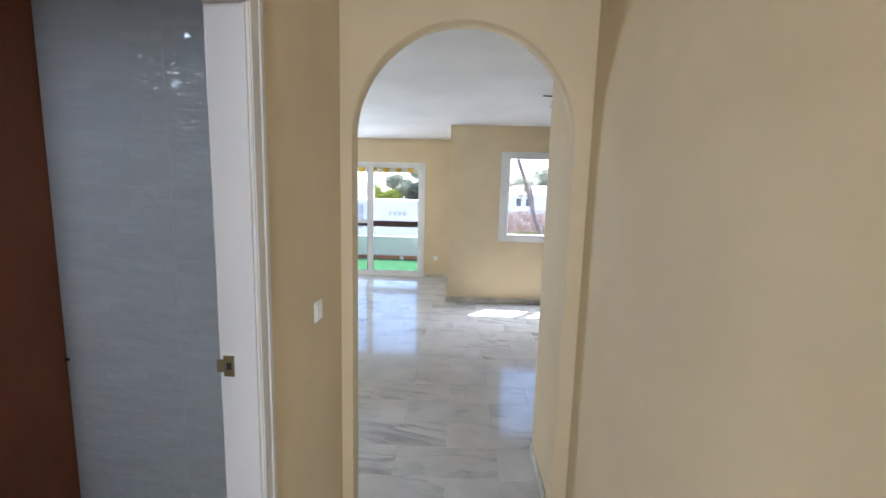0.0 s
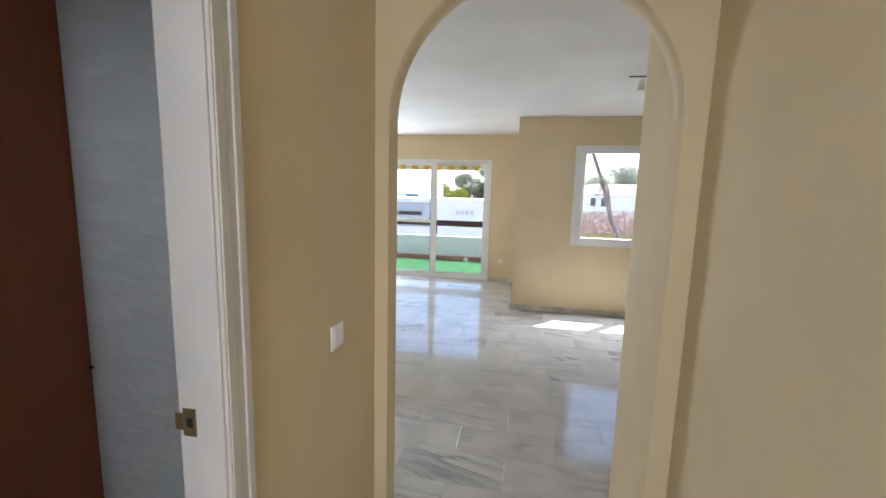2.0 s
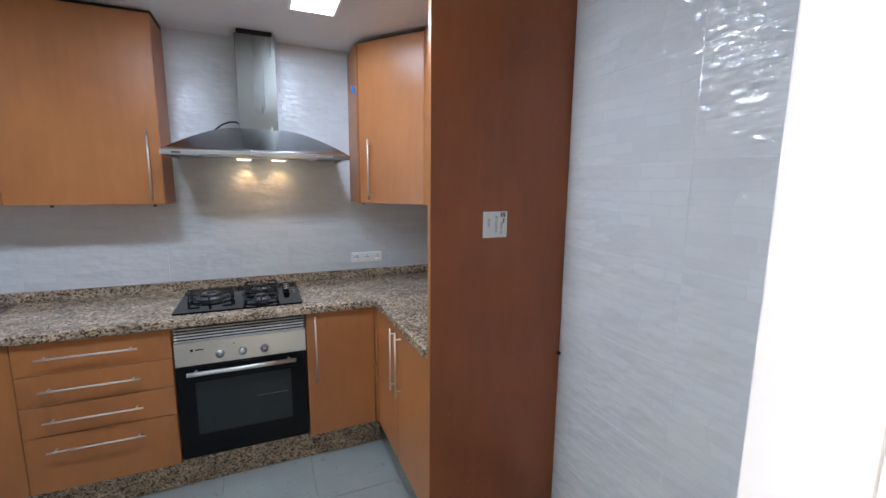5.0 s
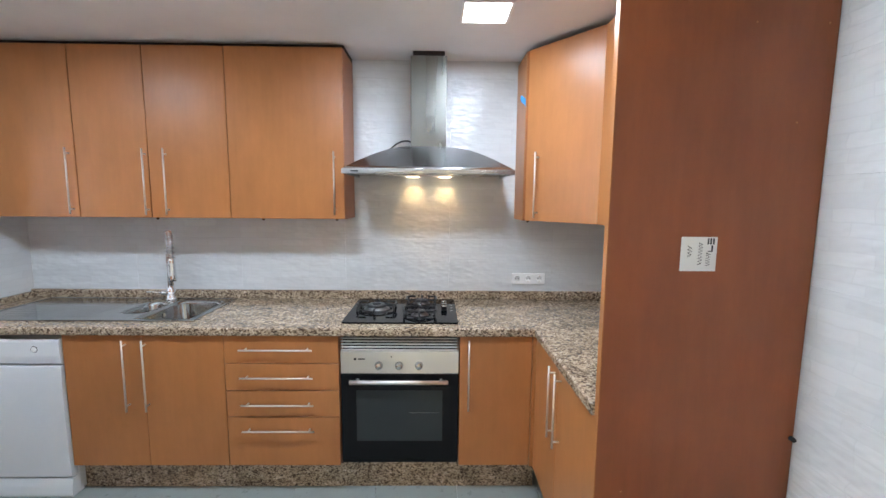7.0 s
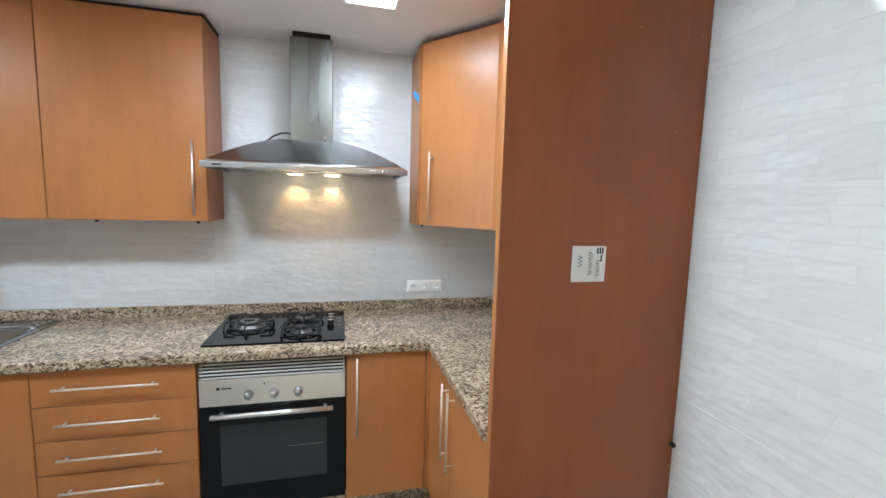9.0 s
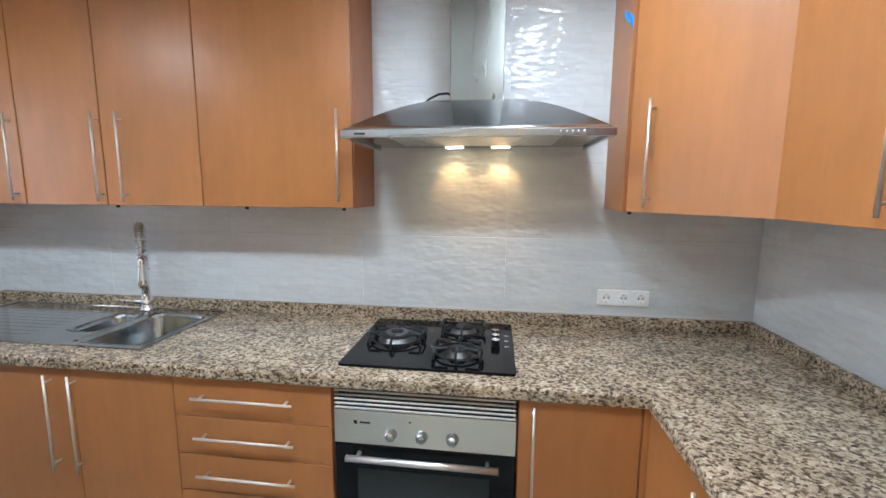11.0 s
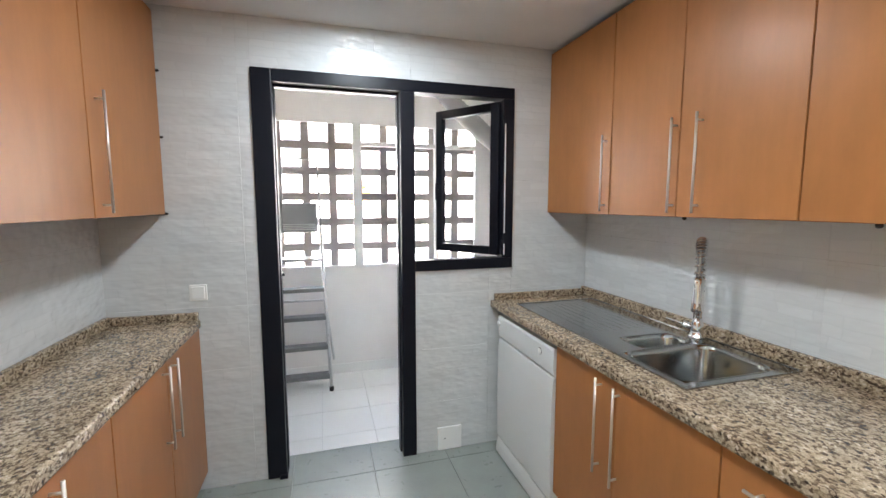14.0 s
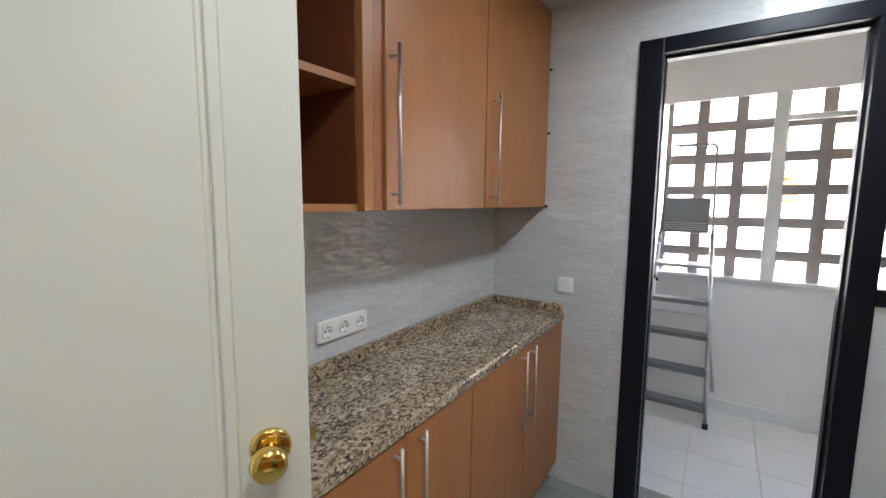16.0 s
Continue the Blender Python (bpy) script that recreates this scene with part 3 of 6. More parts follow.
part("strike_plate", boxes((0.084, DOOR_N - 0.002, 1.10, 0.114, DOOR_N + 0.001, 1.16), (0.066, DOOR_N - 0.003, 1.112, 0.086, DOOR_N + 0.001, 1.148), bevel=0.0008), M_DULLBRASS, door_1, "worn brass strike plate")
part("latch_hole", boxes((0.093, DOOR_N - 0.0026, 1.120, 0.106, DOOR_N - 0.001, 1.140)), M_DARKHOLE, door_1)

LEAF_W, LEAF_T = 0.745, 0.04
leaf = thing("door_leaf", "cream white panelled door standing wide open with a brass knob", "door", (KE - 0.004, DOOR_S + 0.004, 0.008), rz=0)
ang = math.degrees(math.atan2(0.298 - DOOR_S, -0.40 - KE))
leaf.matrix_world = pose(KE - 0.008, DOOR_S - 0.002, 0.008, 0, 0, ang)
# local x runs from the hinge to the free edge; the face seen from the kitchen is local +y or -y
part("leaf", boxes((0.0, 0.002, 0.0, LEAF_W, 0.002 + LEAF_T, 2.03), bevel=0.003), M_DOOR, leaf, local=True)
for face, s in ((0.002, -1), (0.002 + LEAF_T, 1)):
    for z0, z1 in ((0.15, 1.90),):
        bm = bmesh.new()
        for a0, b0, a1, b1 in ((0.118, z0, LEAF_W - 0.118, z0), (0.118, z1, LEAF_W - 0.118, z1), (0.118, z0, 0.118, z1), (LEAF_W - 0.118, z0, LEAF_W - 0.118, z1)):
            for off, hh, ww in ((0, 0.009, 0.009), (0.017, 0.005, 0.005)):
                horizontal = b0 == b1
                ox = 0 if horizontal else (off if a0 < 0.3 else -off)
                oz = 0 if not horizontal else (off if b0 == z0 else -off)
                e = ww
                box(bm, a0 + ox - (e if not horizontal else -off), face - 0.002 * s, b0 + oz - (e if horizontal else -off), a1 + ox + (e if not horizontal else -off), face + s * hh, b1 + oz + (e if horizontal else -off), bevel=0.0035)
        part("panel_moulding", bm, M_DOOR, leaf, local=True)
KNOB_Z = 1.032
for face, s in ((0.002, -1), (0.002 + LEAF_T, 1)):
    c = (LEAF_W - 0.062, face, KNOB_Z)
    knob = part("knob", lathe(bmesh.new(), c, (0, s, 0), [(0.006, 0.012), (0.03, 0.012), (0.036, 0.021), (0.045, 0.0275), (0.056, 0.0285), (0.064, 0.024), (0.067, 0.012), (0.067, 0.0)]), M_BRASS, leaf, "polished brass knob", local=True)
    part("rosette", lathe(bmesh.new(), c, (0, s, 0), [(0.0, 0.033), (0.004, 0.033), (0.008, 0.029), (0.010, 0.018)]), M_BRASS, knob, local=True)
    part("privacy_pin", boxes((c[0] - 0.006, face + s * 0.0665, KNOB_Z - 0.0015, c[0] + 0.006, face + s * 0.071, KNOB_Z + 0.0015)), M_DULLBRASS, knob, local=True)
part("latch", boxes((LEAF_W - 0.002, 0.012, KNOB_Z - 0.03, LEAF_W + 0.0015, 0.034, KNOB_Z + 0.03), (LEAF_W, 0.016, KNOB_Z - 0.009, LEAF_W + 0.011, 0.03, KNOB_Z + 0.009)), M_BRASS, leaf, local=True)


# ---- cabinets ----
def handle(u, z0, z1, parent, across=False):
    """A bar handle with two posts, in the cabinet's own axes; the front is at y = -0.02."""
    bm = bmesh.new()
    yb = -0.048
    if across:
        tube(bm, (z0, yb, u), (z1, yb, u), 0.0046)
        for a in (z0 + 0.028, z1 - 0.028):
            tube(bm, (a, -0.018, u), (a, yb, u), 0.0042, 8)
    else:
        tube(bm, (u, yb, z0), (u, yb, z1), 0.0046)
        for a in (z0 + 0.028, z1 - 0.028):
            tube(bm, (u, -0.018, a), (u, yb, a), 0.0042, 8)
    return part("handle", bm, M_NICKEL, parent, "satin nickel bar handle", local=True)


def cabinet(name, label, at, rz, w, z0, z1, depth, fronts, group, board=0.018, mat=None, lid=True):
    """A cabinet unit: carcass boards and flat fronts. Fronts: (kind, u0, u1, z0, z1, handle) with handle (u, z0, z1) or (z, u0, u1)."""
    mat = mat or M_WOOD
    c = thing(name, label, "cabinet", (at[0], at[1], 0), rz, group)
    part("side_panel", boxes((0, 0, z0, board, depth, z1)), M_CARC, c, local=True)
    part("side_panel", boxes((w - board, 0, z0, w, depth, z1)), M_CARC, c, local=True)
    part("bottom_panel", boxes((board, 0.001, z0, w - board, depth, z0 + board)), M_CARC, c, local=True)
    part("top_panel", boxes((board, 0.001, z1 - board, w - board, depth if lid else 0.05, z1)), M_CARC, c, local=True)
    part("back_panel", boxes((board, depth - 0.006, z0 + board, w - board, depth - 0.001, z1 - board)), M_CARC, c, local=True)
    for kind, u0, u1, a, b, h in fronts:
        g = 0.0016
        front = part(kind, boxes((u0 + g, -0.02, a + g, u1 - g, -0.001, b - g), bevel=0.0012, seg=1), mat, c, local=True)
        if h:
            handle(*h, front, across=kind == "drawer_front")
    return c


BASE0, BASE1 = 0.165, 0.857
FRONT_X = -1.915
GB = "base cabinets"
GU = "wall cabinets"
sink_cab = cabinet("sink_cabinet", "orange wood-effect sink base cabinet with two doors", (FRONT_X, -0.572), 90, 0.790, BASE0, BASE1, 0.56,
                   [("door", 0.0, 0.390, BASE0, BASE1, (0.310, 0.470, 0.836)), ("door", 0.390, 0.790, BASE0, BASE1, (0.407, 0.470, 0.836))], GB, lid=False)
drawer_cab = cabinet("drawer_cabinet", "orange wood-effect drawer cabinet with four drawers", (FRONT_X, 0.219), 90, 0.569, BASE0, BASE1, 0.56,
                     [("drawer_front", 0, 0.569, a, b, ((h, 0.083, 0.443))) for a, b, h in ((0.711, BASE1, 0.789), (0.570, 0.711, 0.645), (0.430, 0.570, 0.503), (BASE0, 0.430, 0.365))], GB)
corner_cab = cabinet("base_cabinet", "narrow orange wood-effect base cabinet beside the oven", (FRONT_X, 1.393), 90, 0.372, BASE0, BASE1, 0.56,
                     [("door", 0.0, 0.365, BASE0, BASE1, (0.045, 0.475, 0.842))], GB)
north_cab = cabinet("base_cabinet", "orange wood-effect base cabinet with two doors below granite", (-1.885, 1.795), 0, 0.768, BASE0, BASE1, 0.56,
                    [("door", 0.0, 0.375, BASE0, BASE1, (0.335, 0.53, 0.844)), ("door", 0.375, 0.768, BASE0, BASE1, (0.42, 0.53, 0.844))], GB)
solid("corner_post", boxes((-1.93, 1.7595, BASE0, -1.887, 1.793, BASE1), bevel=0.001, seg=1), M_WOOD, "orange wood-effect filler strip in the cabinet corner", "filler", kind="")
# wall cabinets on the west wall
UP0, UP1, UPX = 1.418, 2.343, -2.262
for y0, y1, hu in ((-1.280, -0.715, 0.534), (-0.713, -0.319, 0.380), (-0.317, 0.119, 0.097)):
    cabinet("wall_cabinet", "orange wood-effect wall cabinet with one door", (UPX, y0), 90, y1 - y0, UP0, UP1, 0.26,
            [("door", 0, y1 - y0, UP0, UP1, (hu, UP0 + 0.018, UP0 + 0.378))], GU)
cabinet("wall_cabinet", "wide orange wood-effect wall cabinet beside the cooker hood", (UPX, 0.121), 90, 0.636, UP0, UP1, 0.26,
        [("door", 0, 0.636, UP0, UP1, (0.584, UP0 + 0.025, UP0 + 0.372))], GU)
# north run of wall cabinets and the diagonal corner one
cabinet("wall_cabinet", "orange wood-effect wall cabinet with two doors", (-1.893, 2.07), 0, 0.775, UP0, UP1, 0.30,
        [("door", 0.0, 0.383, UP0, UP1, (0.338, UP0 + 0.025, UP0 + 0.40)), ("door", 0.383, 0.775, UP0, UP1, (0.427, UP0 + 0.025, UP0 + 0.40))], GU)
diag = thing("corner_cabinet", "orange wood-effect corner wall cabinet with a diagonal door", "cabinet", (-2.26, 1.768, 0), group=GU)
ca, cb = Vector((-2.262, 1.786)), Vector((-1.895, 2.077))
bm = bmesh.new()
foot = [(KW + 0.001, 1.768), (-2.262, 1.768), (-2.262, 1.786), (-1.897, 2.077), (-1.897, KN - 0.002), (KW + 0.001, KN - 0.002)]
loft(bm, [[(x, y, UP0) for x, y in foot], [(x, y, UP1) for x, y in foot]], True, True, smooth=False)
part("carcass", bm, M_CARC, diag)
dd = (cb - ca).normalized()
nn = Vector((dd.y, -dd.x))
bm = bmesh.new()
p0, p1 = ca + dd * 0.004 + nn * 0.002, cb - dd * 0.012 + nn * 0.002
q0, q1 = p0 + nn * 0.019, p1 + nn * 0.019
loft(bm, [[(p.x, p.y, z) for p in (p0, p1, q1, q0)] for z in (UP0 + 0.002, UP1 - 0.002)], True, True, smooth=False)
dg_door = part("door", bm, M_WOOD, diag)
bm = bmesh.new()
hp = ca + dd * 0.09 + nn * 0.054
tube(bm, (hp.x, hp.y, UP0 + 0.02), (hp.x, hp.y, UP0 + 0.375), 0.0046)
for zz in (UP0 + 0.048, UP0 + 0.347):
    b2 = hp - nn * 0.034
    tube(bm, (hp.x, hp.y, zz), (b2.x, b2.y, zz), 0.0042, 8)
part("handle", bm, M_NICKEL, dg_door, "satin nickel bar handle")
part("side_panel", boxes((KW + 0.001, 1.763, UP0, -2.264, 1.767, UP1)), M_WOOD, diag)

# hinge pins and screw heads under the wall cabinets
for x, y in ((-2.29, 0.70), (-2.29, 0.28), (-2.29, -0.32), (-2.30, 1.80)):
    solid("cabinet_foot_pin", lathe(bmesh.new(), (x, y, UP0), (0, 0, -1), [(0, 0.008), (0.008, 0.008), (0.012, 0.004)], 10), M_DARKLINE, "small dark fixing pin under a wall cabinet", "fixing", kind="", group="fixing pins")

# dark boxes painting the shade in the gap above the wall cabinets
solid("cornice_gap_shade", boxes((KW + 0.002, -1.28, UP1, UPX - 0.03, 0.755, CEIL_K)), M_DARKLINE, "dark strip painting the shade in the gap above the wall cabinets", "trim")
solid("cornice_gap_shade", boxes((-1.89, 2.12, UP1, -1.12, KN - 0.002, CEIL_K)), M_DARKLINE, "dark strip painting the shade in the gap above the wall cabinets", "trim")

# tall end panel with its sticker
end_panel = thing("end_panel", "tall red-brown wood-effect end panel from floor to ceiling", "panel", (-1.105, 2.08, 0))
part("board", boxes((-1.115, 1.776, 0.0, -1.092, KN - 0.002, CEIL_K - 0.002), bevel=0.001, seg=1), M_PANEL, end_panel)
part("edge_band", boxes((-1.1165, 1.7735, 0.002, -1.0905, 1.7765, CEIL_K - 0.004)), M_WOOD, end_panel, "lighter orange edge band")
for y, z in ((2.16, 2.03), (2.365, 2.03), (1.86, 0.62), (2.31, 0.45), (2.30, 1.76), (1.95, 0.30)):
    part("screw_cap", lathe(bmesh.new(), (-1.092, y, z), (1, 0, 0), [(0, 0.003), (0.0008, 0.0025)], 8), M_WOOD, end_panel)
part("hinge_pin", lathe(bmesh.new(), (-1.092, 2.385, 0.80), (1, 0, 0), [(0, 0.008), (0.014, 0.007), (0.018, 0.003)], 10), M_DARKLINE, end_panel)
sticker = thing("sticker", "white square paper label with handwriting on the tall panel", "label", (-1.09, 2.045, 1.38))
part("sheet", boxes((-1.0905, 1.992, 1.328, -1.0895, 2.099, 1.430)), M_PAPER, sticker)
for i, (y, z, h) in enumerate(((2.088, 1.418, 0.010), (2.080, 1.418, 0.010), (2.072, 1.418, 0.010))):
    part("printed_mark", boxes((-1.0894, y - 0.0025, z - h, -1.0890, y + 0.0025, z + 0.008)), M_INK, sticker)
part("printed_mark", boxes((-1.0894, 2.082, 1.386, -1.0890, 2.087, 1.405), (-1.0894, 2.072, 1.386, -1.0890, 2.083, 1.389)), M_INK, sticker)
for y, z0, z1, k in ((2.074, 1.345, 1.382, 5), (2.05, 1.348, 1.412, 7), (2.018, 1.372, 1.402, 3)):
    bm = bmesh.new()
    sweep(bm, [(-1.0890, y + 0.006 * (1 if i % 2 else -1), z0 + (z1 - z0) * i / (2 * k)) for i in range(2 * k + 1)], 0.0014, 4)
    part("scribble", bm, M_INK, sticker, "illegible ink scribble")

# blue film left on the corner cabinet
bm = bmesh.new()
crumple = [(-2.264, 1.7625, 2.045), (-2.262, 1.752, 2.062), (-2.268, 1.738, 2.074), (-2.275, 1.733, 2.098), (-2.288, 1.741, 2.116), (-2.282, 1.753, 2.104), (-2.272, 1.7625, 2.092)]
loft(bm, [crumple, [(a - 0.006, b + 0.0008, c + 0.003) for a, b, c in crumple]], True, True, smooth=False)
solid("film_scrap", bm, M_BLUE, "scrap of blue protective film on a cabinet side", "film", kind="")

# plinths
solid("plinth", boxes((-1.985, -0.612, 0.0, -1.965, 1.80, BASE0), bevel=0.001, seg=1), M_GRANITE, "speckled granite plinth under the base cabinets", "plinth")
solid("plinth", boxes((-1.965, 1.86, 0.0, -1.117, 1.88, BASE0), bevel=0.001, seg=1), M_GRANITE, "speckled granite plinth under the base cabinets", "plinth")

# ---- worktops ----
CT0, CT1 = 0.859, 0.900
SKX0, SKX1, SKY0, SKY1 = -2.43, -2.0, -0.475, 0.0
worktop = thing("worktop", "speckled brown granite worktop with a low upstand", "worktop", (-2.2, 0.5, CT0))
bm = boxes((KW + 0.002, KS + 0.002, CT0, SKX0, KN - 0.002, CT1), (SKX0, KS + 0.002, CT0, -1.90, SKY0, CT1), (SKX1, SKY0, CT0, -1.90, SKY1, CT1), (SKX0, SKY1, CT0, -1.90, KN - 0.002, CT1),
           (-1.90, 1.790, CT0, -1.117, KN - 0.002, CT1))
box(bm, -1.91, KS + 0.002, CT0 - 0.0005, -1.874, 1.79, CT1 + 0.0005, bevel=0.008)
box(bm, -1.886, 1.762, CT0 - 0.0005, -1.117, 1.80, CT1 + 0.0005, bevel=0.008)
part("slab", bm, M_GRANITE, worktop)
part("upstand", boxes((KW + 0.002, KS + 0.002, CT1, KW + 0.026, KN - 0.026, 0.951), bevel=0.002, seg=1), M_GRANITE, worktop)
part("upstand", boxes((KW + 0.002, KN - 0.026, CT1, -1.117, KN - 0.002, 0.951), bevel=0.002, seg=1), M_GRANITE, worktop)
part("upstand", boxes((KW + 0.026, KS + 0.002, CT1, -1.90, KS + 0.026, 0.938), bevel=0.002, seg=1), M_GRANITE, worktop)

# east run: narrow worktop, base and wall cabinets
EFX, EUX = -0.300, -0.187
E_END = 0.40
worktop_e = thing("worktop", "narrow speckled granite worktop with a low upstand", "worktop", (-0.15, -0.4, CT0))
bm = boxes((EFX, KS + 0.002, CT0, KE - 0.002, E_END, CT1))
box(bm, EFX - 0.028, KS + 0.002, CT0 - 0.0005, EFX + 0.01, E_END, CT1 + 0.0005, bevel=0.008)
part("slab", bm, M_GRANITE, worktop_e)
part("upstand", boxes((KE - 0.026, KS + 0.026, CT1, KE - 0.002, E_END, 0.945), bevel=0.002, seg=1), M_GRANITE, worktop_e)
part("upstand", boxes((EFX - 0.02, KS + 0.002, CT1, KE - 0.002, KS + 0.026, 0.938), bevel=0.002, seg=1), M_GRANITE, worktop_e)
for y0, w, hs in ((-0.372, 0.905, (0.395, 0.487)), (0.385, 0.755, (0.365, 0.465))):
    cabinet("base_cabinet", "shallow orange wood-effect base cabinet with two doors", (EFX, y0), -90, w, 0.10, BASE1, 0.33,
            [("door", 0, w * 0.49 if w > 0.8 else 0.415, 0.10, BASE1, (hs[0], 0.52, 0.852)), ("door", w * 0.49 if w > 0.8 else 0.415, w, 0.10, BASE1, (hs[1], 0.52, 0.852))], GB)
solid("plinth", boxes((-0.25, KS + 0.004, 0.0, -0.23, 0.385, 0.10)), M_GRANITE, "speckled granite plinth under shallow cabinets", "plinth")
cabinet("wall_cabinet", "orange wood-effect wall cabinet with one door", (EUX, -0.088), -90, 0.552, 1.420, UP1, 0.248, [("door", 0, 0.552, 1.42, UP1, (0.024, 1.437, 1.847))], GU)
cabinet("wall_cabinet", "orange wood-effect wall cabinet with one door", (EUX, -0.642), -90, 0.638, 1.420, UP1, 0.248, [("door", 0, 0.638, 1.42, UP1, (0.058, 1.437, 1.847))], GU)
shelf_unit = thing("open_shelf_unit", "open orange wood-effect wall shelf unit, empty", "shelf", (-0.07, 0.2, 1.42))
part("side_panel", boxes((EUX - 0.012, -0.086, 1.42, KE - 0.004, -0.050, UP1), bevel=0.002, seg=1), M_CARC, shelf_unit)
part("side_panel", boxes((EUX - 0.018, -0.046, 1.42, KE - 0.004, -0.010, UP1), bevel=0.002, seg=1), M_WOOD, shelf_unit)
# thin board carrying the shelf's inner shade in its colour
part("inner_lining", boxes((EUX + 0.004, -0.0095, 1.44, KE - 0.009, -0.0035, UP1 - 0.02)), M_SHELFSHADE, shelf_unit)
part("side_panel", boxes((EUX - 0.012, 0.372, 1.42, KE - 0.004, 0.39, UP1), bevel=0.002, seg=1), M_WOOD, shelf_unit)
for z in (1.42, 1.722, 2.03, UP1 - 0.018):
    part("shelf", boxes((EUX, -0.003, z, KE - 0.008, 0.371, z + 0.018)), M_WOOD, shelf_unit)
# back in the same shade-darkened wood
part("back_panel", boxes((KE - 0.008, -0.003, 1.42, KE - 0.004, 0.371, UP1)), M_SHELFSHADE, shelf_unit)
for z in (1.424, 1.78, 2.08):
    solid("cabinet_foot_pin", lathe(bmesh.new(), (-0.17, KS + 0.004, z), (-1, 0, 0), [(0, 0.006), (0.045, 0.006), (0.05, 0.003)], 10), M_DARKLINE, "small dark fixing pin beside a wall cabinet", "fixing", kind="", group="fixing pins")

# ---- oven ----
OY0, OY1, OX = 0.795, 1.388, -1.897
oven = thing("oven", "built-in stainless steel oven with a black glass door", "oven", (-2.15, 1.09, 0.16))
part("body", boxes((-2.44, OY0 + 0.01, 0.17, -1.915, OY1 - 0.01, 0.855)), M_DARKLINE, oven)
for k in range(5):
    z = 0.7805 + k * 0.0148
    bm = bmesh.new()
    loft(bm, [[(OX - 0.003, y, z), (OX + 0.001, y, z + 0.0008), (OX + 0.002, y, z + 0.0032), (OX + 0.001, y, z + 0.0054), (OX - 0.003, y, z + 0.0062)] for y in (OY0 + 0.003, OY1 - 0.003)], True, True, smooth=False)
    part("vent_slat", bm, M_SLAT, oven)
panel = part("control_panel", boxes((-1.924, OY0, 0.660, OX, OY1, 0.776), bevel=0.002), M_OVENSTEEL, oven)
for y in (0.987, 1.088, 1.188):
    kn = part("knob", lathe(bmesh.new(), (OX, y, 0.703), (1, 0, 0), [(0, 0.021), (0.004, 0.0205), (0.006, 0.0185), (0.02, 0.0165), (0.024, 0.013), (0.024, 0)], 20), M_STEEL, panel, "steel control knob")
part("marking", boxes((OX, 0.862, 0.730, OX + 0.0008, 0.874, 0.742), (OX, 0.882, 0.733, OX + 0.0008, 0.918, 0.739)), M_INK, panel, "small dark maker's mark")
part("pilot_light", lathe(bmesh.new(), (OX, 1.05, 0.748), (1, 0, 0), [(0, 0.004), (0.002, 0.003)], 10), M_INK, panel)
odoor = part("door", boxes((-1.924, OY0, 0.195, OX - 0.001, OY1, 0.656), bevel=0.003), M_BLACKGLASS, oven, "black glass oven door")
part("door_window", boxes((OX - 0.002, 0.872, 0.30, OX + 0.0004, 1.308, 0.572)), M_OVENGLASS, odoor)
# thin steel strip on the glass drawing a glint off the rack
part("rack_shine", boxes((OX + 0.0002, 1.14, 0.452, OX + 0.0006, 1.29, 0.4535)), M_STEEL, odoor, "glint of the oven rack, laid on the glass as steel")
bm = bmesh.new()
tube(bm, (OX + 0.034, 0.845, 0.628), (OX + 0.034, 1.335, 0.628), 0.0105, 14)
for y in (0.88, 1.30):
    tube(bm, (OX - 0.003, y, 0.628), (OX + 0.034, y, 0.628), 0.007, 10)
part("door_handle", bm, M_OVENSTEEL, odoor, "steel bar handle")
part("lower_trim", boxes((-1.924, OY0, 0.180, -1.902, OY1, 0.194)), M_BLACKGLASS, oven)

